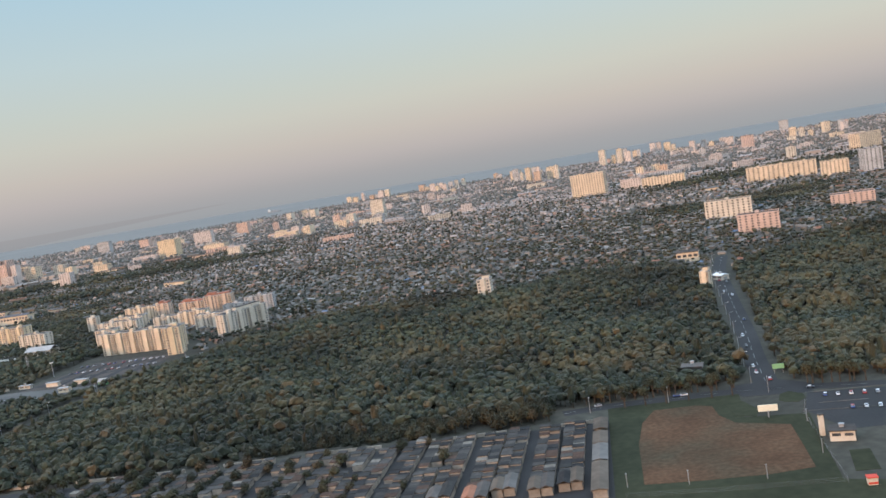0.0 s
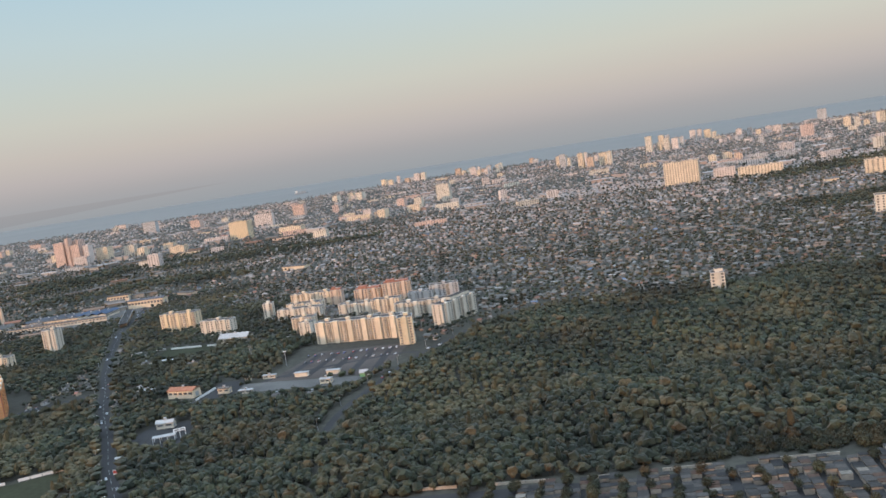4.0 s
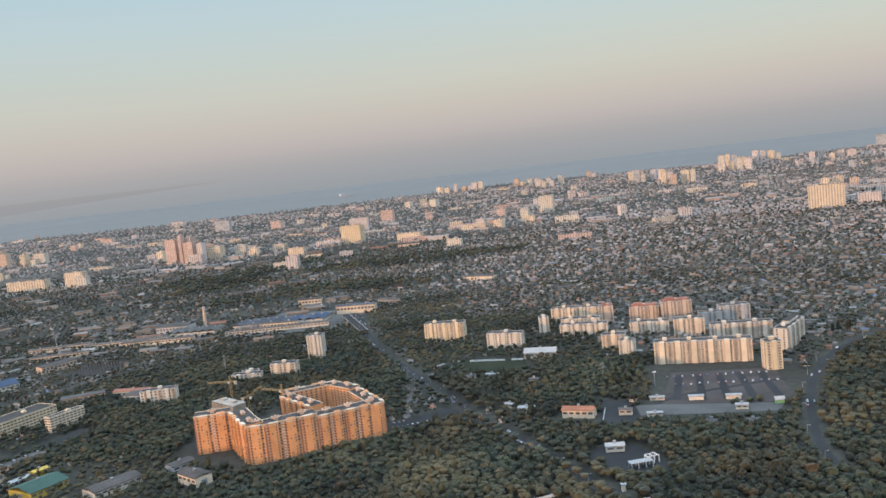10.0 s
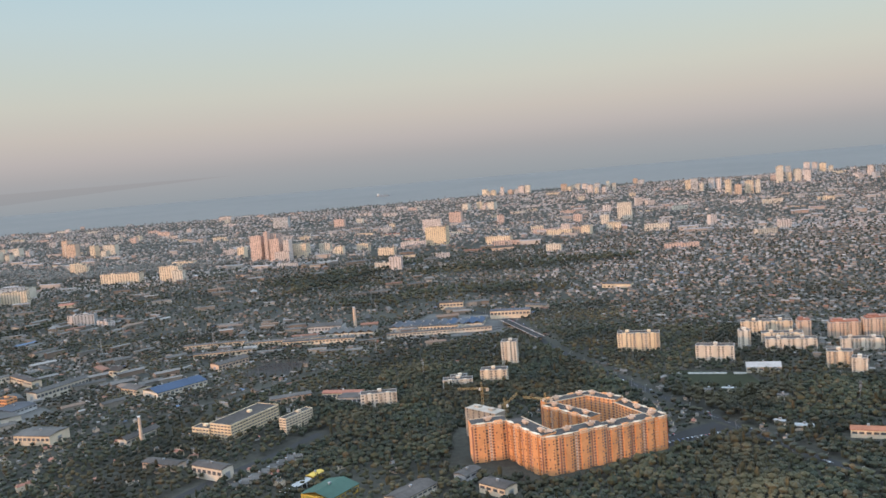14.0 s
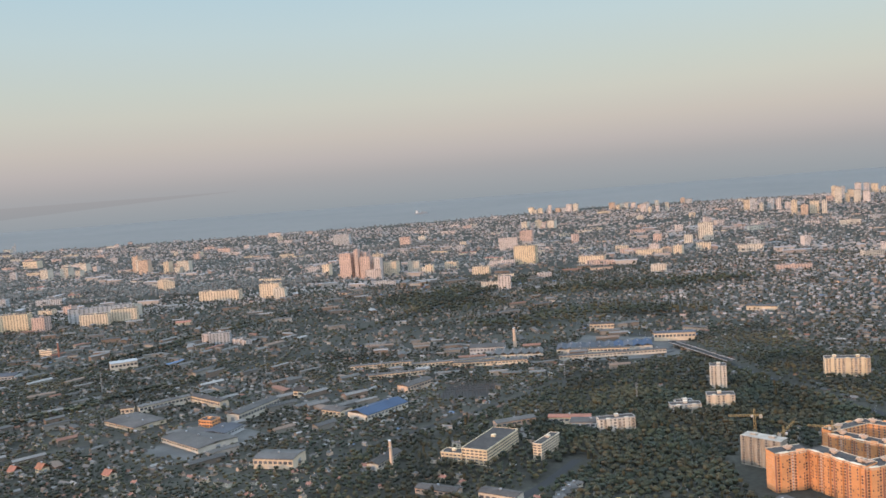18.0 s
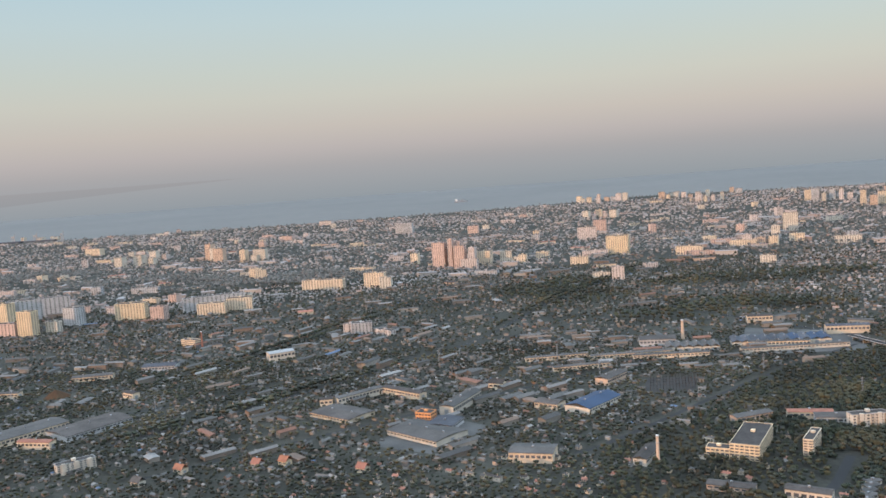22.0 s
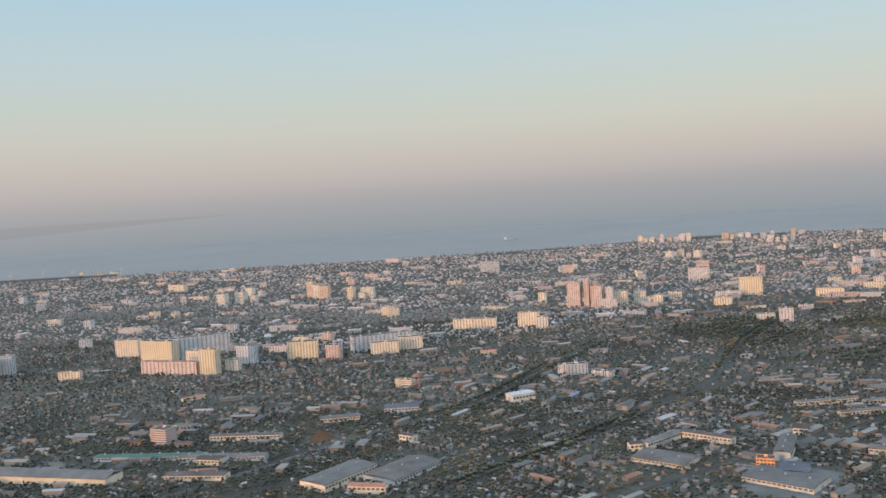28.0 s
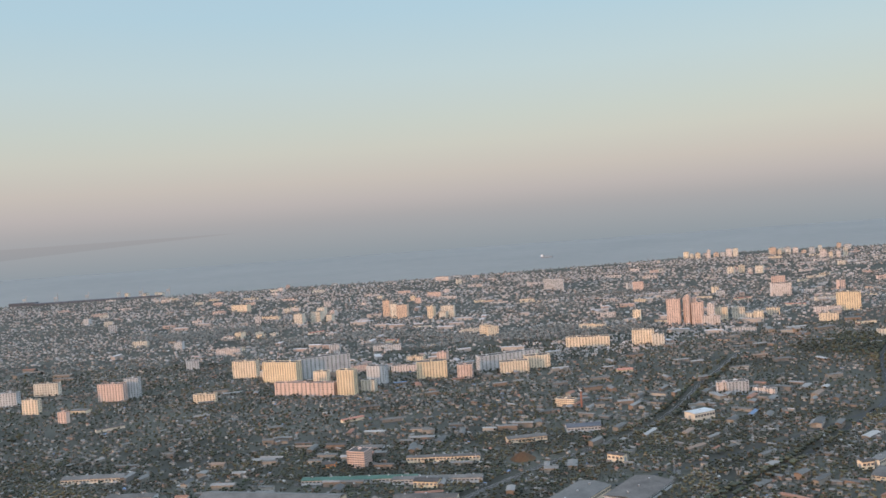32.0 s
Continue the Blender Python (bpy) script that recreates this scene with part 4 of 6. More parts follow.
far_block(-11, 3471, 108.4, 28, 42.2, -22, 7, "pink", "pink seaside block")

# ---- orange apartment complex ----
def wing(ob, pts, depth, h, storeys, seed):
    """A run of the complex along a line of points (outer face to the right of the way), with bays, windows and a cornice."""
    rng = random.Random(seed)
    step = h / storeys
    for (xa, ya), (xb, yb) in zip(pts, pts[1:]):
        h += 0.035
        L = math.hypot(xb - xa, yb - ya)
        rot = math.degrees(math.atan2(yb - ya, xb - xa))
        m = pose(xa, ya, 0, 0, 0, rot) @ pose(L / 2, depth / 2, 0)
        bays = max(1, round(L / 9.5))
        bw = L / bays
        items = [(0, 0, 0, L + 0.4, depth, h)]
        items += [((k + 0.5) * bw - L / 2, -depth / 2, 0, bw * 0.46, 1.9, h + (1.0 if k % 2 else 0.2)) for k in range(bays)]
        seg = part("wing", boxes("wing", items, "orange"), ob, m=m)
        part("cornice", boxes("cornice", [(0, -depth / 2 - 0.05, h - 0.9, L + 0.5, 0.5, 0.25), (0, -depth / 2 - 0.1, h, L + 0.6, 0.35, 0.5), (0, depth / 2, h, L + 0.5, 0.35, 0.5)]
                              + [((k + 0.5) * bw - L / 2, -depth / 2, h - 1.0, bw * 0.52, 2.3, 0.35) for k in range(bays)]
                              + [((k + 0.5) * bw - L / 2, -depth / 2, h, bw * 0.52, 2.3, 0.45) for k in range(bays)], "cream"), seg, "pale cornice")
        part("roof", boxes("roof", [(0, 0, h, L, depth - 0.8, 0.3)], "bitumen"), seg)
        for k in range(max(1, int(L / 14))):
            x = (k + 0.5) * L / max(1, int(L / 14)) - L / 2
            part("roof_hut", boxes("roof_hut", [(0, 0, 0, 2.6, 2.2, 1.2), (0, 0, 1.2, 5.2, 2.8, 0.35), (-1.9, 0, 1.55, 1.0, 2.0, 0.7), (1.9, 0, 1.55, 1.0, 2.0, 0.7), (0, 0, 1.55, 1.2, 1.6, 1.2)], "brick"), seg, m=pose(x, rng.uniform(-1, 1), h + 0.29))
        seg_w = part("window_grid", boxes("window_grid", [((k + 0.5) * bw - L / 2 + dx, -depth / 2 - dy, step * (i + 0.28), wide, 0.16, step * 0.52) for k in range(bays) for i in range(storeys)
                                                              for dx, wide, dy, odds in ((-bw * 0.33, 1.1, 0.02, 1.0), (bw * 0.33, 1.1, 0.02, 0.9), (-bw * 0.13, 0.7, 0.96, 0.2), (bw * 0.13, 0.7, 0.96, 0.75)) if rng.random() < odds], "glass"), seg)
        seg_w["kind"] = "stuff"
        # dark strips on the wall face: painted shade of recesses not modelled
        for k in range(bays + 1):
            part("recess_strip", boxes("recess_strip", [(0, 0, 0.2, 0.9, 0.2, h - 1.4)], "redroof"), seg, "dark strip painted as recess shade between the bays", m=pose(k * bw - L / 2, -depth / 2, 0))
        nb = max(2, int(L / 3.2))
        seg_b = part("court_window_grid", boxes("court_window_grid", [((k + 0.5) * L / nb - L / 2, depth / 2, step * (i + 0.28), 1.3, 0.16, step * 0.52) for k in range(nb) for i in range(storeys)], "glass"), seg)
        seg_b["kind"] = "stuff"
        ledges = part("floor_band", boxes("floor_band", [(0, 0, step * i - 0.08, L + 0.5, depth + 0.16, 0.16) for i in range(1, storeys)], "brick"), seg)
        ledges["kind"] = "stuff"
        for k in range(0, bays - 1, 2):
            g = part("glazed_loggia", boxes("glazed_loggia", [(0, 0, step * (i + 0.1), bw * 0.12, 0.5, step * 0.6) for i in range(storeys)], "brick"), seg, m=pose((k + 1) * bw - L / 2, -depth / 2 - 0.1, 0))
            g["kind"] = "stuff"


complex_ob = thing("apartment_complex", -545, 570, 0, 0, "orange brick apartment complex round a courtyard with pale cornices", "apartment complex")
C = lambda *p: [(x + 545, y - 570) for x, y in p]
wing(complex_ob, C((-602, 574), (-580, 578), (-568, 553), (-562, 543)), 11, 24.5, 13, 1)
wing(complex_ob, C((-562, 543), (-551, 544.5), (-521, 557)), 11, 23.4, 13, 5)
wing(complex_ob, C((-521, 557), (-481, 574)), 11, 21.4, 12, 6)
wing(complex_ob, C((-481, 574), (-500, 614)), 9, 21.6, 12, 2)
wing(complex_ob, C((-500, 614), (-520, 634), (-554, 621)), 9, 23.2, 13, 3)
wing(complex_ob, C((-554, 611), (-528, 577)), 9, 22.6, 13, 4)
mark([(-610, 568), (-560, 538), (-474, 572), (-500, 648), (-615, 640)], BUILT)
core = thing("unfinished_block", -592, 622.8, 0, -46, "raw concrete apartment block under construction", "apartment block")
part("core_wall", boxes("core_wall", [(0, 0, 0, 27.4, 9.6, 19.8)], "raw"), core)
for k in range(12):
    part("floor_slab", boxes("floor_slab", [(0, 0, 1.78 * k, 28.2, 10.6, 0.3)], "raw"), core)
for k in range(11):
    part("pillar", boxes("pillar", [(0, 0, 0, 0.5 if k % 2 else 1.0, 0.5, 19.6)], "raw"), core, m=pose(-13.5 + 2.7 * k, -5.2, 0))
for k in range(5):
    part("window_column", boxes("window_column", [(0, 0, 1.78 * i + 0.55, 1.3, 0.12, 1.0) for i in range(11)], "glass"), core, m=pose(-10.8 + 5.4 * k - 1.3, -4.84, 0))
for x in (-7, 6):
    part("stair_head", boxes("stair_head", [(0, 0, 0, 4.2, 3.6, 1.3)], "raw"), core, m=pose(x, 0.6, 19.88))
footprint(-592, 622.8, 30, 13, -46)


def lattice(name, length, size, mat):
    """A square lattice girder along +x, with chords and diagonals."""
    bm = bmesh.new()

    def bar(a, b, r):
        a, b = Vector(a), Vector(b)
        m = Matrix.Translation((a + b) / 2) @ (b - a).to_track_quat("Z", "Y").to_matrix().to_4x4() @ Matrix.Diagonal((r, r, (b - a).length, 1))
        bmesh.ops.create_cube(bm, size=1, matrix=m)
    s, n = size / 2, max(2, int(length / size / 1.3))
    for y, z in ((-s, -s), (s, -s), (s, s), (-s, s)):
        bar((0, y, z), (length, y, z), 0.13)
    for k in range(n):
        a, b = length * k / n, length * (k + 1) / n
        bar((a, -s, -s), (b, -s, s), 0.08)
        bar((a, s, -s), (b, s, s), 0.08)
        bar((a, -s, s), (b, s, s), 0.08)
    me = bpy.data.meshes.new(name)
    bm.to_mesh(me)
    bm.free()
    me.materials.append(M[mat])
    return me


def tower_crane(x, y, h, rot, reach, lift=0.0):
    ob = thing("tower_crane", x, y, 0, rot, "yellow lattice tower crane beside the unfinished block", "crane", "tower cranes")
    part("base", boxes("base", [(0, 0, 0, 4, 4, 1.0)], "raw"), ob)
    part("mast", lattice("mast", h - 1, 1.3, "craneyellow"), ob, m=pose(0, 0, 1, 0, -90, 0))
    part("jib", lattice("jib", reach, 1.0, "craneyellow"), ob, m=pose(0, 0, h, 0, -lift, 0))
    part("counter_jib", lattice("counter_jib", 5, 0.9, "craneyellow"), ob, m=pose(0, 0, h, 0, 0, 180))
    part("counterweight", boxes("counterweight", [(-4, 0, -2, 2, 1.4, 2.2)], "raw"), ob, m=pose(0, 0, h))
    part("cab", boxes("cab", [(1.4, -0.9, -1.6, 1.4, 1.2, 1.5)], "trim"), ob, m=pose(0, 0, h))
    part("peak", lattice("peak", 4.5, 0.8, "craneyellow"), ob, m=pose(0, 0, h, 0, -90, 0))


tower_crane(-593, 636.5, 30.5, 170, 17)
tower_crane(-552, 610, 27, 165, 15, 6)
tower_crane(-578.5, 623.5, 21.5, 25, 12, 30)


# ---- works, halls and single houses ----
def hall(x, y, w, d, h, rot, roof, wall, label, gable=0.12, windows=True, name="hall"):
    """A long hall: walls, a low gable roof along its length, doors and a window band."""
    if d > w:
        w, d, rot = d, w, rot + 90
    ob = thing(name, x, y, 0, rot, label, "hall")
    part("wall", boxes("wall", [(0, 0, 0, w, d, h), (0, 0, 0, w + 0.2, d + 0.2, 0.6)], wall), ob)
    rise = d * gable
    o = 0.5
    v = [(-w / 2 - o, -d / 2 - o, h - 0.05), (w / 2 + o, -d / 2 - o, h - 0.05), (w / 2 + o, 0, h + rise), (-w / 2 - o, 0, h + rise), (w / 2 + o, d / 2 + o, h - 0.05), (-w / 2 - o, d / 2 + o, h - 0.05)]
    v += [(a, b, c + 0.3) for a, b, c in v]
    f = [(0, 1, 2, 3), (3, 2, 4, 5), (6, 9, 8, 7), (9, 11, 10, 8), (0, 6, 7, 1), (4, 10, 11, 5), (1, 7, 8, 2), (2, 8, 10, 4), (0, 3, 9, 6), (3, 5, 11, 9)]
    part("roof", mesh_np("roof", v, f, roof), ob)
    if windows:
        n = max(2, int(w / 4))
        for s in (-1, 1):
            rows_ = part("window_band", boxes("window_band", [((k + 0.5) * w / n - w / 2, s * d / 2, h * 0.5, w / n * 0.7, 0.16, h * 0.28) for k in range(n)], "glass"), ob)
            rows_["kind"] = "stuff"
        part("gate", boxes("gate", [(w / 2, 0, 0.1, 0.2, min(4, d * 0.4), h * 0.65)], "steel"), ob)
        part("gate", boxes("gate", [(-w / 2, 0, 0.1, 0.2, min(4, d * 0.4), h * 0.65)], "steel"), ob)
        for k in range(max(1, int(w / 18))):
            part("roof_vent", boxes("roof_vent", [(0, 0, 0, 1.4, 1.0, 1.0), (0, 0, 1.0, 1.7, 1.3, 0.15)], "steel"), ob, m=pose((k + 0.5) * w / max(1, int(w / 18)) - w / 2, 0, h + rise + 0.2))
    footprint(x, y, w, d, rot, 2)
    return ob


def office(x, y, w, d, h, rot, storeys, mat, label):
    ob = thing("office_building", x, y, 0, rot, label, "office building")
    step = h / storeys
    part("wall", boxes("wall", [(0, 0, 0, w, d, h)], mat), ob)
    bands = part("floor_band", boxes("floor_band", [(0, 0, step * (k + 1) - 0.35, w + 0.25, d + 0.25, 0.35) for k in range(storeys)], mat), ob)
    bands["kind"] = "stuff"
    for k in range(storeys):
        n = max(2, int(w / 3))
        rows_ = part("window_band", boxes("window_band", [((i + 0.5) * w / n - w / 2, -d / 2, step * (k + 0.25), w / n * 0.72, 0.14, step * 0.45) for i in range(n)], "glass"), ob)
        n = max(2, int(d / 3))
        rows_["kind"] = "stuff"
        rows_ = part("window_band", boxes("window_band", [(w / 2, (i + 0.5) * d / n - d / 2, step * (k + 0.25), 0.14, d / n * 0.72, step * 0.45) for i in range(n)], "glass"), ob)
        rows_["kind"] = "stuff"
        rows_ = part("window_band", boxes("window_band", [(-w / 2, (i + 0.5) * d / n - d / 2, step * (k + 0.25), 0.14, d / n * 0.72, step * 0.45) for i in range(n)], "glass"), ob)
        rows_["kind"] = "stuff"
    part("roof", boxes("roof", [(0, 0, h, w - 0.4, d - 0.4, 0.25)], "bitumen"), ob)
    part("parapet", boxes("parapet", [(0, -d / 2, h, w + 0.2, 0.4, 0.6), (0, d / 2, h, w + 0.2, 0.4, 0.6), (-w / 2, 0, h, 0.4, d, 0.6), (w / 2, 0, h, 0.4, d, 0.6)], mat), ob)
    part("roof_hut", boxes("roof_hut", [(0, d * 0.1, h + 0.24, 3, 3, 1.5)], mat), ob)
    footprint(x, y, w, d, rot, 2)
    return ob


# offices by the brick chimney: the lit end faces the sun, the long side lies in shade
office(-772, 687, 20.6, 53, 11.2, -29, 5, "yellow", "long cream office building with ribbon windows")
office(-799.5, 675.5, 16.5, 10, 7.5, -27, 3, "yellow", "low yellow annex of the long office")
office(-731.6, 677.5, 6.8, 29, 11.5, -33, 6, "cream", "pale grey office slab with ribbon windows")
chimney = thing("brick_chimney", -845, 668, 0, 0, "tall red brick chimney with a dark ladder platform", "chimney")
part("shaft", tube("shaft", 1.35, 0.95, 20.5, "brick", 14), chimney)
part("platform", tube("platform", 1.5, 1.5, 0.4, "steel", 12, 15.5), chimney)
part("rim", tube("rim", 1.15, 1.15, 0.7, "trim", 14, 20.5), chimney)
hall(-932, 696, 33, 22, 7.5, -16, "paleroof", "cream", "beige sheet-metal warehouse hall", gable=0.06)
hall(-851, 680, 10, 32, 5.0, -29, "darkroof", "white", "low barn with a dark roof beside the chimney", gable=0.2)
hall(-868, 822, 26, 50, 5.5, -42, "blueroof", "white", "low hall with a bright blue sheet roof")
hall(-906, 828, 23, 16, 5.0, -35, "darkroof", "cream", "low cream hall beside the blue roof")
hall(-1015, 769, 59, 37, 4.2, -43, "paleroof", "white", "wide works hall with a pale grey roof", gable=0.04)
office(-1017, 809, 15, 11, 8.5, -25, 3, "orange", "small orange office tower beside the works hall")
hall(-1000, 790, 24, 26, 4.8, -24, "bluegrey", "grey", "works hall with a faded blue-grey roof", gable=0.04)
hall(-1042, 897, 52, 10, 6.6, -42, "bitumen", "cream", "long cream works building with lit windows")
hall(-1087, 896, 9, 52, 7.0, -50, "paleroof", "white", "long white works wing with windows")
hall(-1116, 878, 12, 9, 7.5, 8, "bitumen", "cream", "cream end house of the works wing")
hall(-1096, 842, 52, 33, 3.8, -39, "darkroof", "cream", "dark flat-roofed works hall with cream walls", gable=0.03)
hall(-986, 846, 14, 58, 8.5, -27, "paleroof", "white", "white works hall with ribbed roof")
hall(-950, 902, 15, 11, 6.5, -22, "bitumen", "cream", "small cream house with a round roof", gable=0.3)
hall(-838, 903, 14, 36, 6.5, -41, "darkroof", "brick", "brick store beside the substation")
hall(-705, 750, 34, 9, 6, -12, "redroof", "cream", "low cream school building")
hall(-690, 735, 32, 16, 6, -14, "darkroof", "grey", "grey school wing with a flat roof", gable=0.03)
hall(-750, 755, 34, 10, 5, 18, "paleroof", "brick", "long low brick store")
for k in range(7):
    hall(-747 + 4.3 * k, 563 + 7.5 * k, 10, 5, 2.4, 15, "paleroof", "white", "small white storage shed in a row", name="storage_shed")
hall(-688, 538, 25, 23, 4.5, 57, "greenroof", "yellowpaint", "dark green roofed hall with yellow walls")
shed_canopy = thing("canopy", -710, 551, 0, 57, "long white canopy on posts beside the green-roofed hall", "canopy")
part("roof", boxes("roof", [(0, 0, 3.4, 24, 6.0, 0.3)], "city_pale"), shed_canopy)
for dx in range(-10, 12, 4):
    for dy in (-2.6, 2.6):
        part("post", boxes("post", [(dx, dy, 0, 0.4, 0.4, 3.4)], "trim"), shed_canopy)
hall(-701, 567, 10, 5, 4.0, 57, "yellowpaint", "yellowpaint", "narrow yellow sheet-metal hall")
hall(-590, 524, 19, 11, 5.5, -43, "darkroof", "cream", "dark-roofed two-storey house by the complex")
hall(-607, 551, 9, 15, 4, -40, "paleroof", "grey", "grey shed by the complex")
hall(-640, 528, 14, 30, 4, -40, "darkroof", "white", "long low hall with a dark roof")
hall(-770, 586, 27, 10, 8, -32, "darkroof", "white", "three-storey white house with lit end wall")
hall(-359, 568, 20, 8, 5.0, -22, "tileroof", "cream", "cream two-storey house with an orange tiled roof", gable=0.2)
hall(-331, 562, 8, 4, 3.4, -15, "paleroof", "cream", "low cream workshop beside the yard", name="workshop")
hall(-350, 501, 10, 4.5, 3.2, -5, "city_pale", "white", "white arched shelter in the small yard", gable=0.3, name="shelter")
hall(-263, 549, 7, 4, 2.8, -15, "city_pale", "cream", "pale kiosk beside the car park", name="kiosk")
hall(-239, 552, 5, 4, 2.4, -10, "city_pale", "greensign", "white peaked tent on the grass", gable=0.4, windows=False, name="tent")
hall(-306, 584, 9, 2.6, 2.2, -15, "city_pale", "white", "white bus parked by the lane", gable=0.04, name="bus")
hall(-315, 553, 9, 2.6, 2.2, -12, "city_pale", "white", "white bus parked by the lane", gable=0.04, name="bus")
hall(-289, 524, 6, 4, 3, -30, "paleroof", "white", "small white shed among trees", gable=0.3, name="shed")
hall(-267, 519, 9, 4, 3, 0, "paleroof", "white", "pale roofed shed among trees", name="shed")
hall(-423, 683, 6, 5, 3.6, -15, "paleroof", "white", "small white changing hut", name="hut")
hall(-407, 686, 10, 3, 2.6, -18, "city_pale", "white", "long white hut beside the sports ground", name="hut")
hall(-378, 656, 7, 5, 3.4, -20, "paleroof", "white", "pale shed beside the sports ground", name="shed")
hall(-390, 589, 11, 5, 3.2, -20, "city_pale", "white", "long white-roofed shed among trees", name="shed")
hall(-400, 603, 7, 3, 2.6, -40, "city_pale", "white", "narrow white shed among trees", name="shed")
hall(-357, 445, 1.8, 1.8, 3.4, 0, "city_pale", "white", "slim white booth beside the road", windows=False, name="booth")
hall(-364, 734, 26, 12, 4.5, -15, "city_pale", "white", "white arched sports hall", gable=0.25)
for x, y, w, roof, wall in ((-1205, 713, 9, "tileroof", "cream"), (-1145, 715, 8, "redroof", "pink"), (-1124, 717, 8, "tileroof", "yellow"), (-1060, 690, 8, "redroof", "cream"), (-1230, 690, 9, "paleroof", "white")):
    hall(x, y, w, 7, 3.6, -30, roof, wall, "two-storey private house with a steep tiled roof", gable=0.5, name="villa")
# factory with blue roofs
for k in range(10):
    hall(-677 + 10.5 * k, 1029 - k, 10, 30, 4.5, -10, "blueroof" if k in (6, 8, 9) else "bluegrey", "white", "factory bay with a blue-grey sheet roof", gable=0.24)
hall(-638, 1004, 64, 8, 6, -10, "paleroof", "cream", "long sawtooth front hall of the factory")
hall(-628, 985, 115, 7, 4.5, 0, "paleroof", "white", "long low factory wall building")
hall(-613, 1140, 30, 12, 8, -8, "bitumen", "cream", "tall cream factory office lit by the sun")
hall(-545, 1048, 46, 12, 9, -10, "bluegrey", "cream", "blue-roofed factory wing in the sun")
for k in range(6):
    hall(-752 + 9.5 * k, 1022 - 1.2 * k, 9, 26, 4.5, -8, "paleroof", "white", "white sawtooth shed bay", gable=0.3)
hall(-760, 1050, 40, 22, 8, -8, "paleroof", "grey", "grey shed behind the sawtooth bays")
stack = thing("factory_chimney", -728, 1060, 0, 0, "dark brick factory chimney", "chimney")
part("shaft", tube("shaft", 2.2, 1.5, 24, "brick", 14), stack)
part("rim", tube("rim", 1.8, 1.8, 0.8, "grey", 14, 24), stack)
for x, y, w, rot in ((-800, 1000, 90, 3), (-760, 985, 80, -4), (-860, 960, 60, 8), (-880, 1010, 70, 5)):
    hall(x, y, w, 8, 4.5, rot, "paleroof", "cream", "long low goods shed by the sidings")
# the main road crosses the sidings on a bridge
bridge = tagged(new("road_bridge", None), "concrete road bridge over the railway sidings", "bridge", kind="structure")
bridge.matrix_basis = pose(-540, 961, 0, 0, 0, -74)
part("deck", boxes("deck", [(0, 0, 3.6, 112, 8.6, 0.7)], "asphalt"), bridge)
for s in (-1, 1):
    part("railing", boxes("railing", [(0, s * 4.4, 4.3, 112, 0.2, 0.5)], "grey"), bridge)
for k in range(7):
    part("pier", boxes("pier", [(0, 0, 0, 1.2, 7.6, 3.6)], "raw"), bridge, m=pose(-48 + 16 * k, 0, 0))
# industrial belt beside the railway
hall(-1680, 890, 145, 26, 7.0, -15, "paleroof", "cream", "very long warehouse with a sunlit cream wall", windows=False)
hall(-1530, 868, 60, 14, 5.0, -9, "darkroof", "cream", "low cream store beside the warehouse")
hall(-1392, 842, 32, 68, 6.5, -37, "paleroof", "cream", "broad hall with a pale ribbed roof and cream wall", gable=0.05)
hall(-1335, 850, 38, 66, 5.0, -37, "darkroof", "grey", "dark-roofed repair hall beside the tracks", gable=0.05)
hall(-1362, 802, 34, 9, 6.5, -14, "redroof", "cream", "cream store with a rusty roof")
office(-1606, 1002, 21, 18, 17.5, -22, 7, "terra", "sunlit tan block-shaped office tower")
hall(-1640, 1006, 14, 12, 4, -5, "bitumen", "orange", "low annex of the orange office")
hall(-1515, 1000, 80, 10, 5.5, -6, "paleroof", "cream", "long low cream store")
hall(-1600, 942, 120, 12, 4.5, -7, "greenroof", "grey", "long grey-green train shed")
hall(-1520, 925, 90, 12, 5.0, -7, "paleroof", "grey", "long pale train shed")
hall(-1530, 915, 25, 14, 6.0, -17, "bitumen", "yellow", "yellow-walled workshop by the tracks")
hall(-1350, 1090, 40, 20, 6, 0, "bluegrey", "grey", "grey-blue roofed depot hall")
hall(-1420, 1060, 46, 14, 5, 8, "paleroof", "cream", "cream depot hall by the tracks")
hall(-1335, 955, 18, 9, 7.5, -37, "bitumen", "cream", "small cream house beside the railway")
hall(-1207, 1106, 31, 18, 9.5, 26, "city_pale", "white", "bright white flat-roofed hall beside the railway", gable=0.03)
apartment(-1297, 734, 30, 9, 8.2, 38, 5, "white", "five-storey white block beside the garages")
office(-1353, 1220, 27, 10, 10.5, -30, 4, "cream", "white office box among small houses")
apartment(-1128, 1238, 36, 11, 14.5, -6, 7, "pink", "grey-pink seven-storey apartment block")
apartment(-1088, 1220, 30, 10, 6.5, -40, 4, "pink", "low pinkish block beside the boulevard")
flue = thing("boiler_chimney", -1334, 1208, 0, 0, "slim red boiler-house chimney", "chimney")
part("shaft", tube("shaft", 1.3, 1.0, 22, "redroof", 12), flue)
part("rim", tube("rim", 1.2, 1.2, 0.6, "trim", 12, 22), flue)
hall(-810, 612, 30, 10, 4, -27, "darkroof", "brick", "low brick hall with a dark roof")
hall(-1600, 1065, 30, 12, 4, -8, "paleroof", "grey", "grey freight shed by the sidings")
hall(-1830, 930, 50, 14, 5, -6, "paleroof", "grey", "grey freight shed with a flat roof")
hall(-1900, 1010, 70, 16, 5, -3, "paleroof", "white", "pale freight shed with a flat roof")
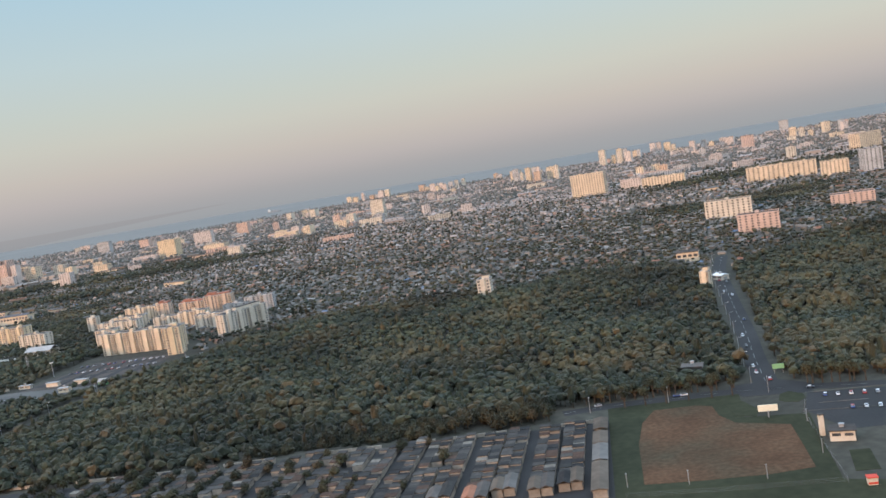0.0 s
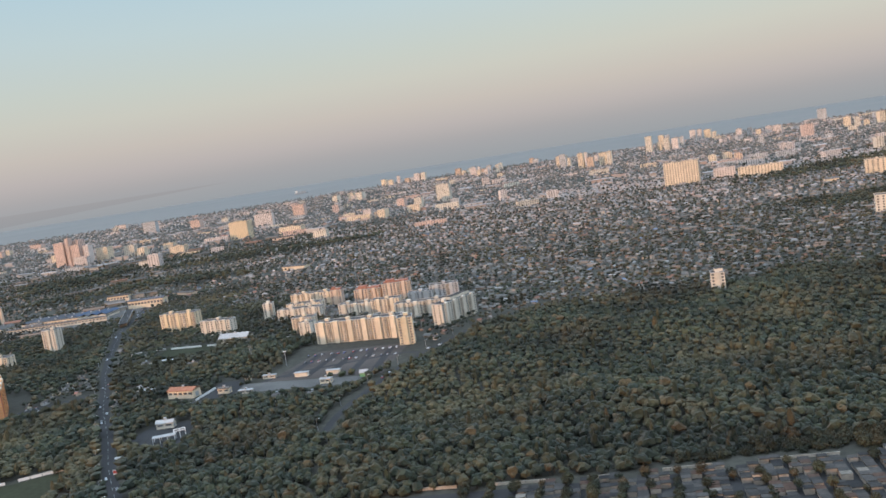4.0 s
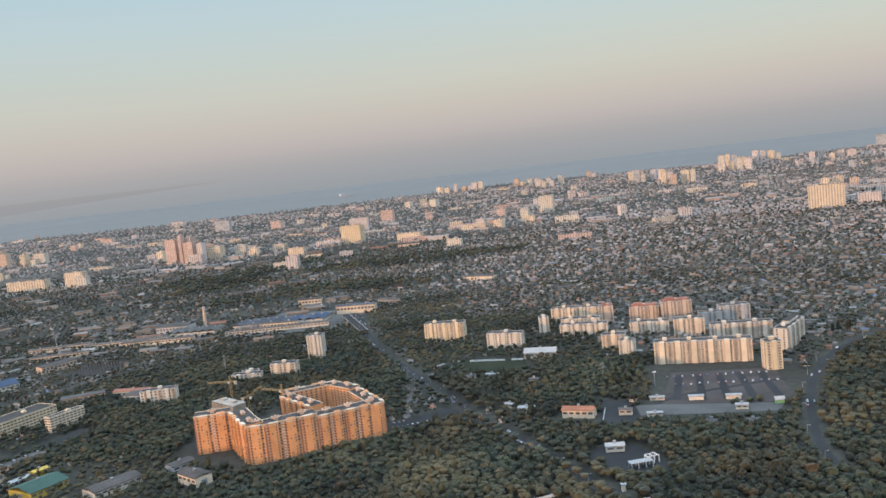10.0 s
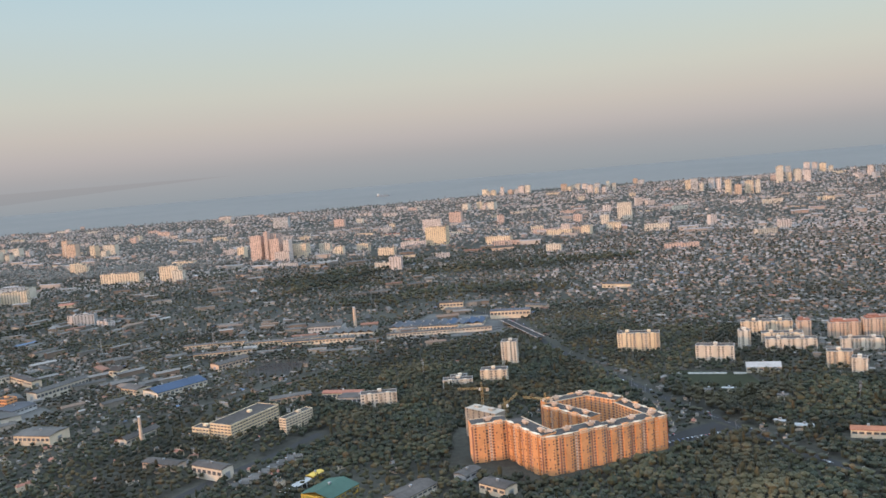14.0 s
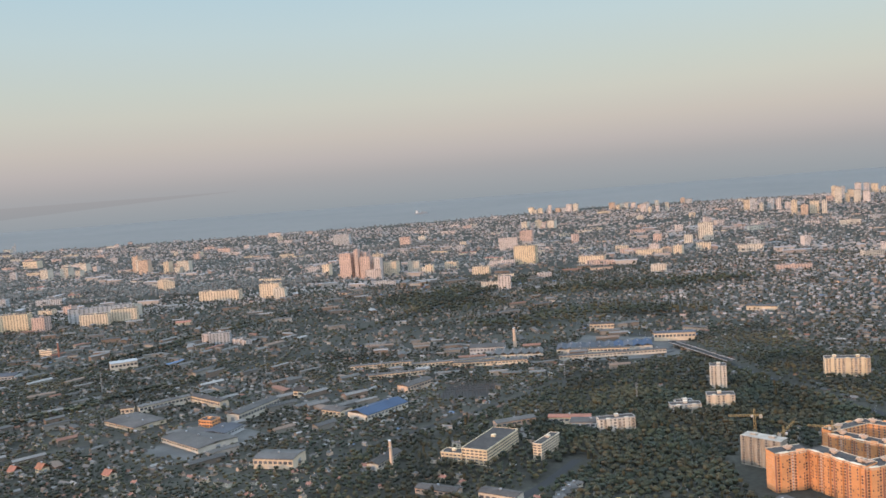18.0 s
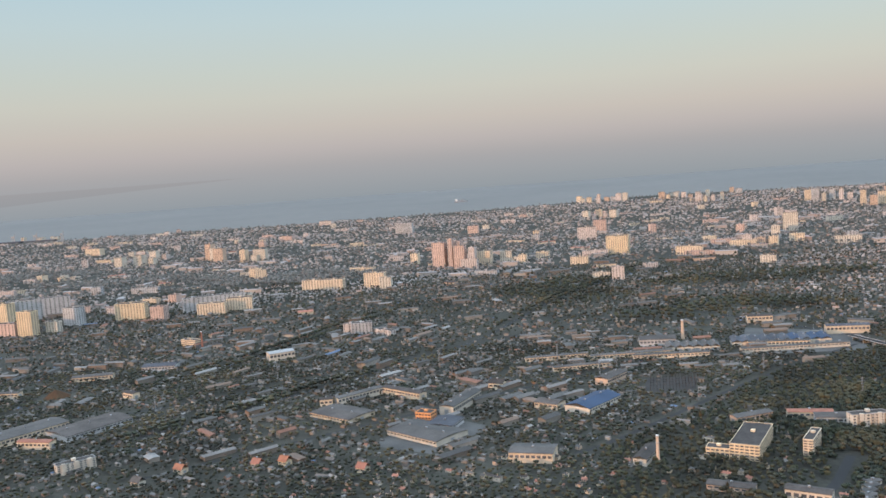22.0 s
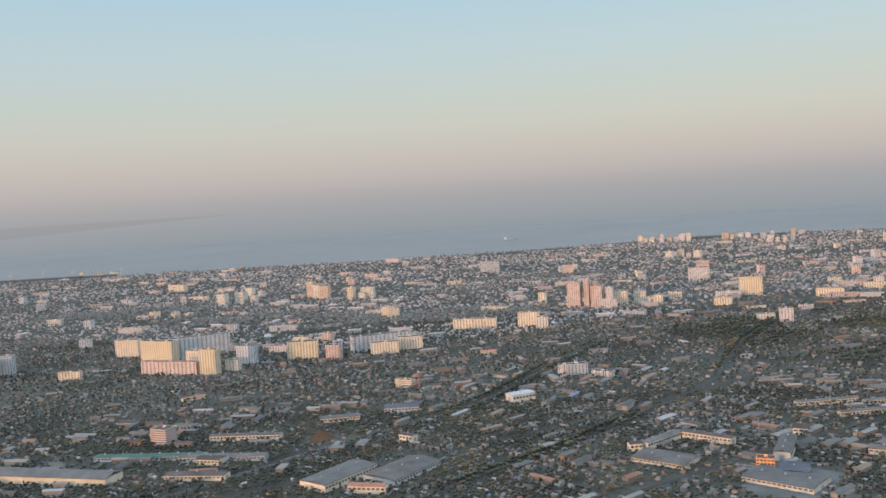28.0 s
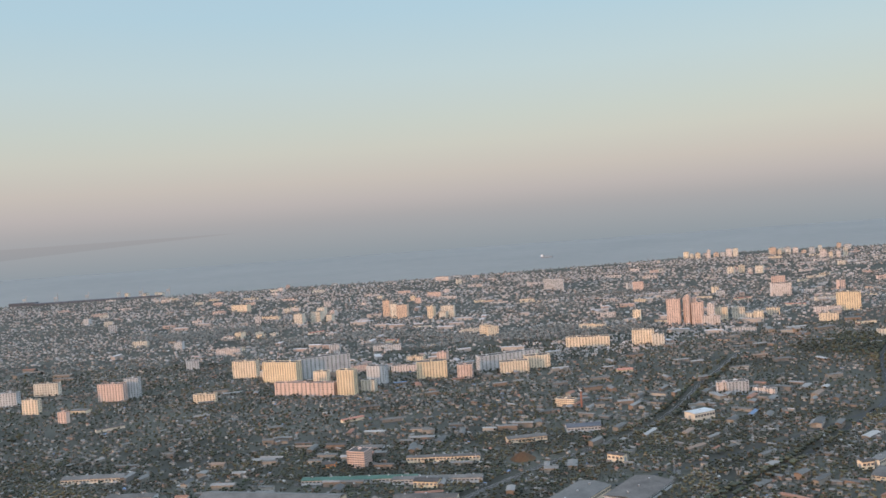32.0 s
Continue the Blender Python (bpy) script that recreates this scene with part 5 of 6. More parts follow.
for k in range(46):
    rng = random.Random(k)
    x, y = rng.uniform(-2300, 500), rng.uniform(1050, 2700)
    if code_at(x, y) == FREE:
        w = rng.uniform(18, 52)
        hall(x, y, w, rng.uniform(8, 15), rng.uniform(3.5, 5.5), rng.choice((-12, -8, 5, 35, -30)), rng.choice(("paleroof", "darkroof", "paleroof", "bitumen", "redroof")), rng.choice(("cream", "white", "cream", "pink", "brick")),
             "long low works building among the houses", windows=False)
for k in range(210):
    rng = random.Random(500 + k)
    y = 1500 + 2350 * rng.random() ** 0.85
    x = rng.uniform(-1000 - y * 0.60, 60 + y * 0.45)
    if code_at(x, y) == FREE:
        tall = rng.random() < 0.25
        w, d, h = (rng.uniform(14, 24), 16, rng.uniform(14, 25)) if tall else (rng.uniform(24, 60), 13, rng.uniform(7, 14))
        far_block(x, y, w, d, h, rng.choice((-18, -10, -4, 6, 15)), max(3, int(h / 2.6)), rng.choice(("cream", "white", "pink", "pink", "grey", "orange")), "pale mid-rise block in the distant city")

# ---- garages ----
GARAGE = boxes("garage", [(0, 0, 0, 3.0, 3.7, 2.0), (0, -1.87, 0.1, 2.1, 0.1, 1.7), (0, 0, 2.0, 3.04, 4.0, 0.18)], "garage_wall")
GARAGE.materials.append(M["rust"])
for k, face in enumerate(GARAGE.polygons):
    face.material_index = 1 if k * 3 >= 2 * len(GARAGE.polygons) else 0
for k in range(20):
    x0, y0 = 32.2 - 9.9 * k, 313 + 1.3 * k
    x0 += (0, 0.7, -0.5, 0.3, -0.8)[k % 5]
    y0 += (0, -2.0, 1.0, -3.5)[k % 4]
    row = thing("garage_row", x0, y0, 0, 0, "row of grey lock-up garages with patchy roofs", "garage", "garage rows")
    n = 16 if k < 5 else 20
    rng = random.Random(k)
    for i in range(n):
        for s in (0, 1):
            if rng.random() < (0.07 if k < 8 else 0.30):
                continue
            part("garage", GARAGE, row, m=pose(-0.18 * 3.05 * i + (-1.95 if s else 1.95), -3.05 * i, 0, 0, 0, -10.2 + (90 if s else -90) - 0.001) @ Matrix.Diagonal((1, rng.choice((0.9, 1, 1)), rng.choice((0.72, 0.8, 0.9, 0.9, 0.97, 1, 1.03, 1.25)), 1)))
    if k < 5:
        for j, (cut, w) in enumerate(((0, 3.4), (1, 3.4))):
            roof = ("beigeroof", "rust", "darkroof", "beigeroof", "paleroof", "beigeroof", "darkroof", "tileroof", "rust", "darkroof")[2 * k + j]
            hall(x0 - 9.6 + (-1.95 if cut else 1.95), y0 - 53.5 - 0.8 * cut, 10.5 - 2 * cut, w, 2.5, 79.8, roof, "garage_wall", "gabled lock-up shed at the end of a garage row", gable=0.22, windows=False, name="garage_shed")
for k, (a, b) in enumerate(((0.02, 0.18), (0.24, 0.40), (0.41, 0.62), (0.66, 0.98))):
    m_ = (a + b) / 2
    hall(41.5 - 12.6 * m_, 312 - 68 * m_, (b - a) * 69, 4.2, 2.3 + 0.2 * (k % 2), 79.5, ("beigeroof", "beigeroof", "paleroof", "beigeroof")[k], "garage_wall", "long single garage with a beige roof", gable=0.1, windows=False, name="garage_shed")
mark([(52, 315), (34, 240), (-220, 280), (-220, 345), (-130, 338), (-20, 322)], BUILT)
PANEL = boxes("wall_panel", [(0, 0, 0, 2.95, 0.16, 1.25), (0, 0, 1.25, 3.05, 0.26, 0.1)], "raw")
wall_ob = tagged(new("boundary_wall", None), "long pale concrete wall behind the garages", "wall", kind="structure")
for (xa, ya), (xb, yb) in zip([(-205, 352), (-130, 337), (-74, 331), (-20, 322), (40, 314)], [(-130, 337), (-74, 331), (-20, 322), (40, 314), (44, 313)]):
    L = math.hypot(xb - xa, yb - ya)
    n = int(L / 3)
    for i in range(n):
        t = (i + 0.5) / n
        if math.sin(xa * 0.37 + i * 0.55) < -0.15:
            continue
        part("wall_panel", PANEL, wall_ob, m=pose(xa + (xb - xa) * t, ya + (yb - ya) * t, 0, 0, 0, math.degrees(math.atan2(yb - ya, xb - xa))))

# ---- fence before the bare field ----
fence = tagged(new("field_fence", None), "thin wire fence on dark posts along the field", "fence", kind="structure")
POST = boxes("fence_post", [(0, 0, 0, 0.07, 0.07, 1.7)], "darkroof")
TALL = boxes("lamp_post", [(0, 0, 0, 0.2, 0.2, 4.2), (0, 0, 4.2, 0.5, 0.3, 0.15)], "steel")
corners = [(36, 242), (60, 236), (94, 229), (106, 288), (112, 300)]
for (xa, ya), (xb, yb) in zip(corners, corners[1:]):
    L = math.hypot(xb - xa, yb - ya)
    a = math.degrees(math.atan2(yb - ya, xb - xa))
    for i in range(int(L / 3.2)):
        t = i * 3.2 / L
        part("fence_post", POST, fence, m=pose(xa + (xb - xa) * t, ya + (yb - ya) * t, 0))
    wire = part("wire", boxes("wire", [(0, 0, z, L, 0.015, 0.015) for z in (0.6, 1.1, 1.6)], "steel"), fence, m=pose((xa + xb) / 2, (ya + yb) / 2, 0, 0, 0, a))
for x, y in ((38, 250), (55, 245), (76, 240), (97, 252), (104, 280)):
    part("tall_post", TALL, fence, m=pose(x, y, 0))

# ---- junction: billboard, signs, hut ----
bill = thing("billboard", 95, 290, 0, -14, "pale advertising billboard on a single post", "billboard")
part("post", boxes("post", [(0, 0, 0, 0.4, 0.4, 2.4)], "steel"), bill)
part("board", boxes("board", [(0, 0, 2.2, 6.4, 0.35, 2.2)], "sign"), bill)
bill2 = thing("road_sign", 117, 338, 0, -14, "green road sign on two posts", "sign")
for dx in (-1.6, 1.6):
    part("post", boxes("post", [(dx, 0, 0, 0.15, 0.15, 2.2)], "steel"), bill2)
part("board", boxes("board", [(0, 0, 1.9, 4.4, 0.15, 1.9)], "greensign"), bill2)
hut = hall(107, 261, 7, 5, 3.2, -20, "bitumen", "white", "small white gatehouse with a flat roof", gable=0.04, name="gatehouse")
mast = thing("gate_tower", 103, 266, 0, 0, "slim pale tower beside the gatehouse", "tower")
part("shaft", boxes("shaft", [(0, 0, 0, 1.3, 1.3, 6.6)], "white"), mast)
part("cap", boxes("cap", [(0, 0, 6.6, 1.6, 1.6, 0.3)], "bitumen"), mast)
booth = thing("guard_booth", 99, 226, 0, -10, "small red and white guard booth", "booth")
part("wall", boxes("wall", [(0, 0, 0, 2.4, 2.0, 2.0)], "white"), booth)
part("roof", boxes("roof", [(0, 0, 2.0, 2.8, 2.4, 0.25)], "red"), booth)
part("band", boxes("band", [(0, -1.0, 0.3, 2.42, 0.1, 0.6)], "red"), booth)
hall(88, 355, 8, 5, 4, -20, "paleroof", "paleroof", "pale blue shed among the trees", name="shed")
hall(172, 660, 16, 10, 7, -20, "bitumen", "cream", "cream house beside the avenue", name="house")
hall(165, 560, 9, 6, 3, -70, "trim", "white", "white bus stop building by the avenue", name="bus_stop")
for x, y in ((-283, 576), (-261, 570)):
    hall(x, y, 9, 3.0, 2.6, -14, "city_pale", "white", "long white trailer standing at the car park", windows=False, gable=0.05, name="trailer")

canopy = thing("canopy", -342, 473, 0, 8, "pale flat canopy on slim posts in a yard", "canopy")
part("roof", boxes("roof", [(0, 0, 3.2, 12.5, 5.0, 0.3)], "city_pale"), canopy)
for dx in (-5.8, -2, 2, 5.8):
    for dy in (-2.2, 2.2):
        part("post", boxes("post", [(dx, dy, 0, 0.25, 0.25, 3.2)], "trim"), canopy)
frame_ob = thing("steel_frame", -335, 478, 0, 20, "open white steel frame beside the canopy", "frame")
for dx in (-3, 0, 3):
    part("hoop", boxes("hoop", [(dx, -2, 0, 0.4, 0.4, 3.6), (dx, 2, 0, 0.4, 0.4, 3.6), (dx, 0, 3.6, 0.4, 4.4, 0.4)], "trim"), frame_ob)
for dy in (-2, 2):
    part("beam", boxes("beam", [(0, dy, 4.0, 6.4, 0.35, 0.35)], "trim"), frame_ob)
bill3 = thing("billboard", -349, 424, 0, -8, "red and white roadside billboard on a post", "billboard")
part("post", boxes("post", [(0, 0, 0, 0.4, 0.4, 1.9)], "steel"), bill3)
part("board", boxes("board", [(0, 0, 1.7, 5.6, 0.3, 2.4)], "trim"), bill3)
part("panel", boxes("panel", [(-0.9, -0.16, 2.4, 3.6, 0.06, 1.5)], "red"), bill3, "red printed panel")
pole = thing("floodlight_mast", -300, 614, 0, 0, "tall pale floodlight mast beside the car park", "mast")
part("shaft", tube("shaft", 0.3, 0.2, 10, "steel", 8), pole)
part("lamp_ring", boxes("lamp_ring", [(0, 0, 10, 2.4, 0.5, 0.5)], "trim"), pole)
for a0, b0, n_ in (((-437, 747), (-379, 729), 12), ((-351, 536), (-341, 577), 8), ((-455, 735), (-437, 728), 4), ((-462, 421), (-386, 449), 14)):
    wall_ob = thing("white_fence", *a0, 0, math.degrees(math.atan2(b0[1] - a0[1], b0[0] - a0[0])), "low white panel fence along the ground", "fence")
    L_ = math.hypot(b0[0] - a0[0], b0[1] - a0[1])
    for k in range(n_):
        if (k * 5) % 7 != 3:
            part("panel", boxes("panel", [((k + 0.5) * L_ / n_, 0, 0, L_ / n_ - 0.3, 0.2, 1.5)], "trim"), wall_ob)


# ---- cars ----
def make_car():
    ob = thing("car", 0, 0, 0, 0, "small parked or driving car on the asphalt", "car", "cars on the roads")
    bm = bmesh.new()
    prof = [(-1.45, 0.25), (-1.45, 0.6), (-0.6, 0.68), (1.35, 0.62), (1.45, 0.5), (1.45, 0.25)]
    lo = [bm.verts.new((x, -0.6, z)) for x, z in prof]
    hi = [bm.verts.new((x, 0.6, z)) for x, z in prof]
    bm.faces.new(lo)
    bm.faces.new(hi[::-1])
    for i in range(6):
        bm.faces.new((lo[i], hi[i], hi[(i + 1) % 6], lo[(i + 1) % 6]))
    bmesh.ops.recalc_face_normals(bm, faces=bm.faces)
    me = bpy.data.meshes.new("body")
    bm.to_mesh(me)
    bm.free()
    me.materials.append(M["car"])
    part("body", me, ob)
    v = [(-1.1, -0.55, .62), (0.75, -0.55, .62), (0.35, -0.46, 1.0), (-0.8, -0.46, 1.0)]
    v += [(x, -y, z) for x, y, z in v]
    part("cabin", mesh_np("cabin", v, [(0, 1, 2, 3), (5, 4, 7, 6), (3, 2, 6, 7), (1, 5, 6, 2), (4, 0, 3, 7), (4, 5, 1, 0)], "glass"), ob)
    part("roof_panel", boxes("roof_panel", [(-0.22, 0, 1.0, 1.15, 0.92, 0.04)], "car"), ob)
    for x in (-0.9, 0.9):
        for y in (-0.58, 0.58):
            part("wheel", tube("wheel", 0.24, 0.24, 0.16, "rubber", 8), ob, m=pose(x, y + 0.08, 0.24, 90, 0, 0))
    return ob


first_car = make_car()
spots = []
for line, gap, count, seed in ((MAIN, 11, 34, 1), (AVENUE, 18, 12, 2), (FOREST_ROAD, 20, 8, 3), (EDGE_ROAD, 24, 5, 4)):
    rng = random.Random(seed)
    for k in range(count):
        i = rng.randrange(1, len(line) - 2)
        (xa, ya), (xb, yb) = line[i], line[i + 1]
        t, side = rng.random(), rng.choice((-1, 1))
        d = math.hypot(xb - xa, yb - ya)
        spots.append((xa + (xb - xa) * t - (yb - ya) / d * 1.9 * side, ya + (yb - ya) * t + (xb - xa) / d * 1.9 * side, math.degrees(math.atan2(yb - ya, xb - xa)) + (0 if side < 0 else 180)))
rng = random.Random(9)
for k in range(26):
    spots.append((-287 + 5.5 * (k % 13) + rng.uniform(-1, 1), 632 - 20 * (k // 13) - 1.0 * (k % 13), 75 + rng.uniform(-4, 4)))
for k in range(16):
    spots.append((-478 + 3.2 * (k % 13), 584 + 12 * (k // 13) + 0.9 * (k % 13), 110))
for k in range(9):
    spots.append((120 + 2.0 * k, 303 - 16 * (k % 2) - 0.7 * k, 70))
for k, (x, y, a) in enumerate(spots):
    m = pose(x, y, 0.06, 0, 0, a)
    if k == 0:
        first_car.matrix_basis = m
    else:
        copy_thing(first_car, m)

# ---- street lamps and power poles ----
lamp = thing("street_lamp", 0, 0, 0, 0, "tall grey street lamp with a curved arm", "street lamp", "street lamps")
part("pole", tube("pole", 0.13, 0.07, 6.4, "steel", 6), lamp)
part("arm", boxes("arm", [(0.7, 0, 6.3, 1.5, 0.09, 0.09)], "steel"), lamp)
part("lamp_head", boxes("lamp_head", [(1.5, 0, 6.25, 0.6, 0.22, 0.14)], "trim"), lamp)
k = 0
for line, gap, off in ((MAIN, 2, 5.4), (AVENUE, 2, 5.4), (EDGE_ROAD, 3, -4.2), (FOREST_ROAD, 3, 4.6)):
    for i in range(1, len(line) - 1, gap):
        (xa, ya), (xb, yb) = line[i], line[i + 1]
        d = math.hypot(xb - xa, yb - ya)
        m = pose(xa - (yb - ya) / d * off, ya + (xb - xa) / d * off, 0, 0, 0, math.degrees(math.atan2(yb - ya, xb - xa)) - 90)
        if k == 0:
            lamp.matrix_basis = m
        else:
            copy_thing(lamp, m)
        k += 1
for x, y, h in ((-880, 1000, 20), (-1185, 985, 22), (-640, 800, 17), (-1010, 1010, 20), (-845, 930, 15), (-825, 945, 15), (-1290, 900, 16), (-1480, 985, 16), (-990, 905, 18), (-1700, 1350, 30), (-690, 900, 18), (-330, 640, 14)):
    ob = thing("lattice_mast", x, y, 0, 10, "grey steel lattice mast", "mast", "lattice masts")
    part("mast", lattice("mast", h, 1.0, "steel"), ob, m=pose(0, 0, 0, 0, -90, 0))
    part("crossarm", boxes("crossarm", [(0, 0, h - 1.5, 4.0, 0.2, 0.2)], "steel"), ob)
    part("crossarm", boxes("crossarm", [(0, 0, h - 4, 3.0, 0.2, 0.2)], "steel"), ob)
for k in range(40):
    x, y = -808 + 6 * (k % 8) + 2 * (k // 8), 857 + 9 * (k // 8)
    ob = thing("substation_gantry", x, y, 0, 5, "steel gantry of the substation", "gantry", "substation gantries")
    for dx in (-1.6, 1.6):
        part("post", boxes("post", [(dx, 0, 0, 0.25, 0.25, 5.5)], "rust"), ob)
    part("beam", boxes("beam", [(0, 0, 5.5, 3.8, 0.3, 0.35)], "rust"), ob)

# ---- heap of gravel in the works yard ----
a = np.linspace(0, 2 * np.pi, 19)[:-1]
hv = [(r * math.cos(t) * (1 + 0.1 * math.sin(3 * t)), r * math.sin(t) * (1 + 0.12 * math.cos(2 * t)), z) for r, z in ((14, 0), (10, 2.6), (6, 5.4), (2, 7.6)) for t in a] + [(0, 0, 8.2)]
hf = [(k * 18 + i, k * 18 + (i + 1) % 18, (k + 1) * 18 + (i + 1) % 18) for k in range(3) for i in range(18)] + [(k * 18 + i, (k + 1) * 18 + (i + 1) % 18, (k + 1) * 18 + i) for k in range(3) for i in range(18)]
hf += [(54 + i, 54 + (i + 1) % 18, 72) for i in range(18)]
heap = tagged(new("gravel_heap", mesh_np("gravel_heap", hv, hf, "soil", flat=False)), "brown cone-shaped heap of gravel in a yard", "heap")
heap.matrix_basis = pose(-1430, 985, 0)
footprint(-1430, 985, 30, 26, 0)

# ---- port, ship and seaside ----
port = thing("harbour_quay", -3150, 3890, 0, 0, "grey harbour quay with low sheds", "quay", kind="structure")
part("shed", boxes("shed", [(0, 0, 0, 420, 40, 9), (-260, 20, 0, 120, 30, 14), (280, 10, 0, 160, 26, 7)], "bluegrey"), port)
for x in (-3400, -3260, -3120, -2980, -2880, -2760):
    ob = thing("harbour_crane", x, 3900, 0, 0, "distant grey harbour crane", "crane", "harbour cranes")
    for dx in (-6, 6):
        part("leg", boxes("leg", [(dx, 0, 0, 2.0, 2.0, 24)], "steel"), ob)
    part("cabin", boxes("cabin", [(0, 0, 24, 15, 6, 6)], "steel"), ob)
    part("boom", boxes("boom", [(8, 0, 29, 2, 2, 16)], "steel"), ob)
ship = thing("cargo_ship", -980, 4900, -1.5, 8, "dark cargo ship lying on the sea", "ship")
part("hull", prism("hull", [(-34, -5), (30, -5), (40, 0), (30, 5), (-34, 5)], 0, 7, "steel"), ship)
part("bridge", boxes("bridge", [(-24, 0, 7, 12, 9, 11)], "trim"), ship)
part("deck_crane", boxes("deck_crane", [(0, 0, 7, 2, 2, 9), (16, 0, 7, 2, 2, 9)], "steel"), ship)

# ---- houses ----
rng = np.random.default_rng(5)
pts = []
ca, sa = math.cos(-0.66), math.sin(-0.66)
for y0, y1, s in ((560, 1100, 9.6), (1100, 1800, 11.4), (1800, 2700, 15.5), (2700, 3950, 20.5)):
    # plots lie along streets that run aslant; every fourth line is a street
    u, v = np.meshgrid(np.arange(-5200, 3400, s), np.arange(-2600, 5600, s * 0.92))
    v = v + np.floor(v / (s * 2.76)) * s * 0.35
    u = u + rng.uniform(-.30, .30, u.shape) * s
    v = v + rng.uniform(-.16, .16, u.shape) * s
    bend = 22 * np.sin(u / 420) + 16 * np.sin(v / 300)
    px, py = ca * u - sa * (v + bend) , sa * u + ca * (v + bend) + 900
    keep = (py >= y0) & (py < y1) & (px > -1540 - 0.56 * py) & (px < 80 + 0.53 * py)
    px, py = px[keep], py[keep]
    keep = ((code_at(px, py) == FREE) | (code_at(px, py) == GROVE)) & (py < coast(px) - 40)
    # house quarters and greener gaps between them
    quarter = (px > -420) & (py > 690) & (py < 1800)
    dens = 0.52 + 0.26 * np.sin(px / 170 + 1.3) * np.sin(py / 130 + 0.4) + 0.16 * np.sin(px / 61) * np.sin(py / 47)
    keep &= rng.random(px.shape) < np.where(code_at(px, py) == GROVE, 0.16, np.where(quarter, 0.9, dens))
    big = np.full(px.shape, 1.0 if s < 14 else s / 13.5)
    turn = -0.66 + 0.05 * np.sin(px / 200)
    pts.append(np.stack([px[keep], py[keep], turn[keep], big[keep]], 1))
pts = np.concatenate(pts)
kind = rng.random(len(pts))
hw = rng.uniform(3.0, 6.2, len(pts)) * pts[:, 3] * np.where(kind > 0.93, 1.9, 1)
hd = rng.uniform(2.6, 4.2, len(pts)) * pts[:, 3]
hh = rng.uniform(1.4, 2.4, len(pts)) * np.where(kind > 0.86, 1.6, 1) * (1 + 0.4 * (pts[:, 3] - 1))
hr = hd * rng.uniform(0.16, 0.34, len(pts))
ha = pts[:, 2] + rng.choice([0, 0, 0, math.pi / 2], len(pts)) + rng.normal(0, 0.08, len(pts))
order = np.argsort(pts[:, 1] + 0.25 * np.abs(pts[:, 0] + 700))
near, rest = order[:270], order[270:]
WALLV = np.array([(-.5, -.5, 0), (.5, -.5, 0), (.5, .5, 0), (-.5, .5, 0), (-.5, -.5, 1), (.5, -.5, 1), (.5, .5, 1), (-.5, .5, 1), (-.5, 0, 2), (.5, 0, 2)])
WALLF = np.array([(0, 1, 5), (0, 5, 4), (1, 2, 6), (1, 6, 5), (2, 3, 7), (2, 7, 6), (3, 0, 4), (3, 4, 7), (4, 8, 7), (5, 6, 9)])
ROOFV = np.array([(-.55, -.58, -.1), (.55, -.58, -.1), (.55, 0, 1), (-.55, 0, 1), (.55, .58, -.1), (-.55, .58, -.1), (-.55, 0, .86), (.55, 0, .86)])
ROOFF = np.array([(0, 1, 2, 3), (3, 2, 4, 5), (0, 6, 7, 1), (6, 5, 4, 7)])


def spread_out(base, faces, w, d, ang, x, y, z):
    """Copies of a base mesh: base (v, 3) with x, y scaled, z given as an array (n, v)."""
    c, s = np.cos(ang)[:, None], np.sin(ang)[:, None]
    bx, by = base[None, :, 0] * w[:, None], base[None, :, 1] * d[:, None]
    vs = np.stack([x[:, None] + c * bx - s * by, y[:, None] + s * bx + c * by, z], 2).reshape(-1, 3)
    fs = (faces[None] + (np.arange(len(w)) * len(base))[:, None, None]).reshape(-1, faces.shape[1])
    return vs, fs


def zs_wall(i):
    h, r = hh[i][:, None], hr[i][:, None]
    b = WALLV[None, :, 2]
    return np.where(b == 2, h + r * 0.84, b * h)


def zs_roof(i):
    return hh[i][:, None] + ROOFV[None, :, 2] * hr[i][:, None] + 0.06


# long low sheds of the works belt, laid along the railway and the streets
for x0, x1, y0, y1, ang, count in ((-1250, -880, 700, 1020, 0.70, 50), (-1900, -1380, 820, 1150, -0.13, 80), (-1350, -1000, 1020, 1300, 0.95, 55), (-900, -560, 900, 1150, 0.05, 45), (-1900, -600, 1150, 1750, 0.2, 110), (-2400, 900, 1700, 2600, -0.2, 150)):
    bx, by = rng.uniform(x0, x1, count), rng.uniform(y0, y1, count)
    ok = (code_at(bx, by) == FREE) | (code_at(bx, by) == OPEN)
    bx, by = bx[ok], by[ok]
    n = len(bx)
    grow = 1 + (by > 1700) * 0.5
    pts = np.concatenate([pts, np.stack([bx, by, np.full(n, 0.0), np.ones(n)], 1)])
    hw, hd = np.concatenate([hw, rng.uniform(12, 30, n) * grow]), np.concatenate([hd, rng.uniform(5, 9, n) * grow])
    hh, hr = np.concatenate([hh, rng.uniform(3.2, 6.0, n) * grow]), np.concatenate([hr, rng.uniform(0.5, 1.6, n)])
    ha = np.concatenate([ha, ang + rng.choice([0, 0, 0, math.pi / 2], n) + rng.normal(0, 0.04, n)])
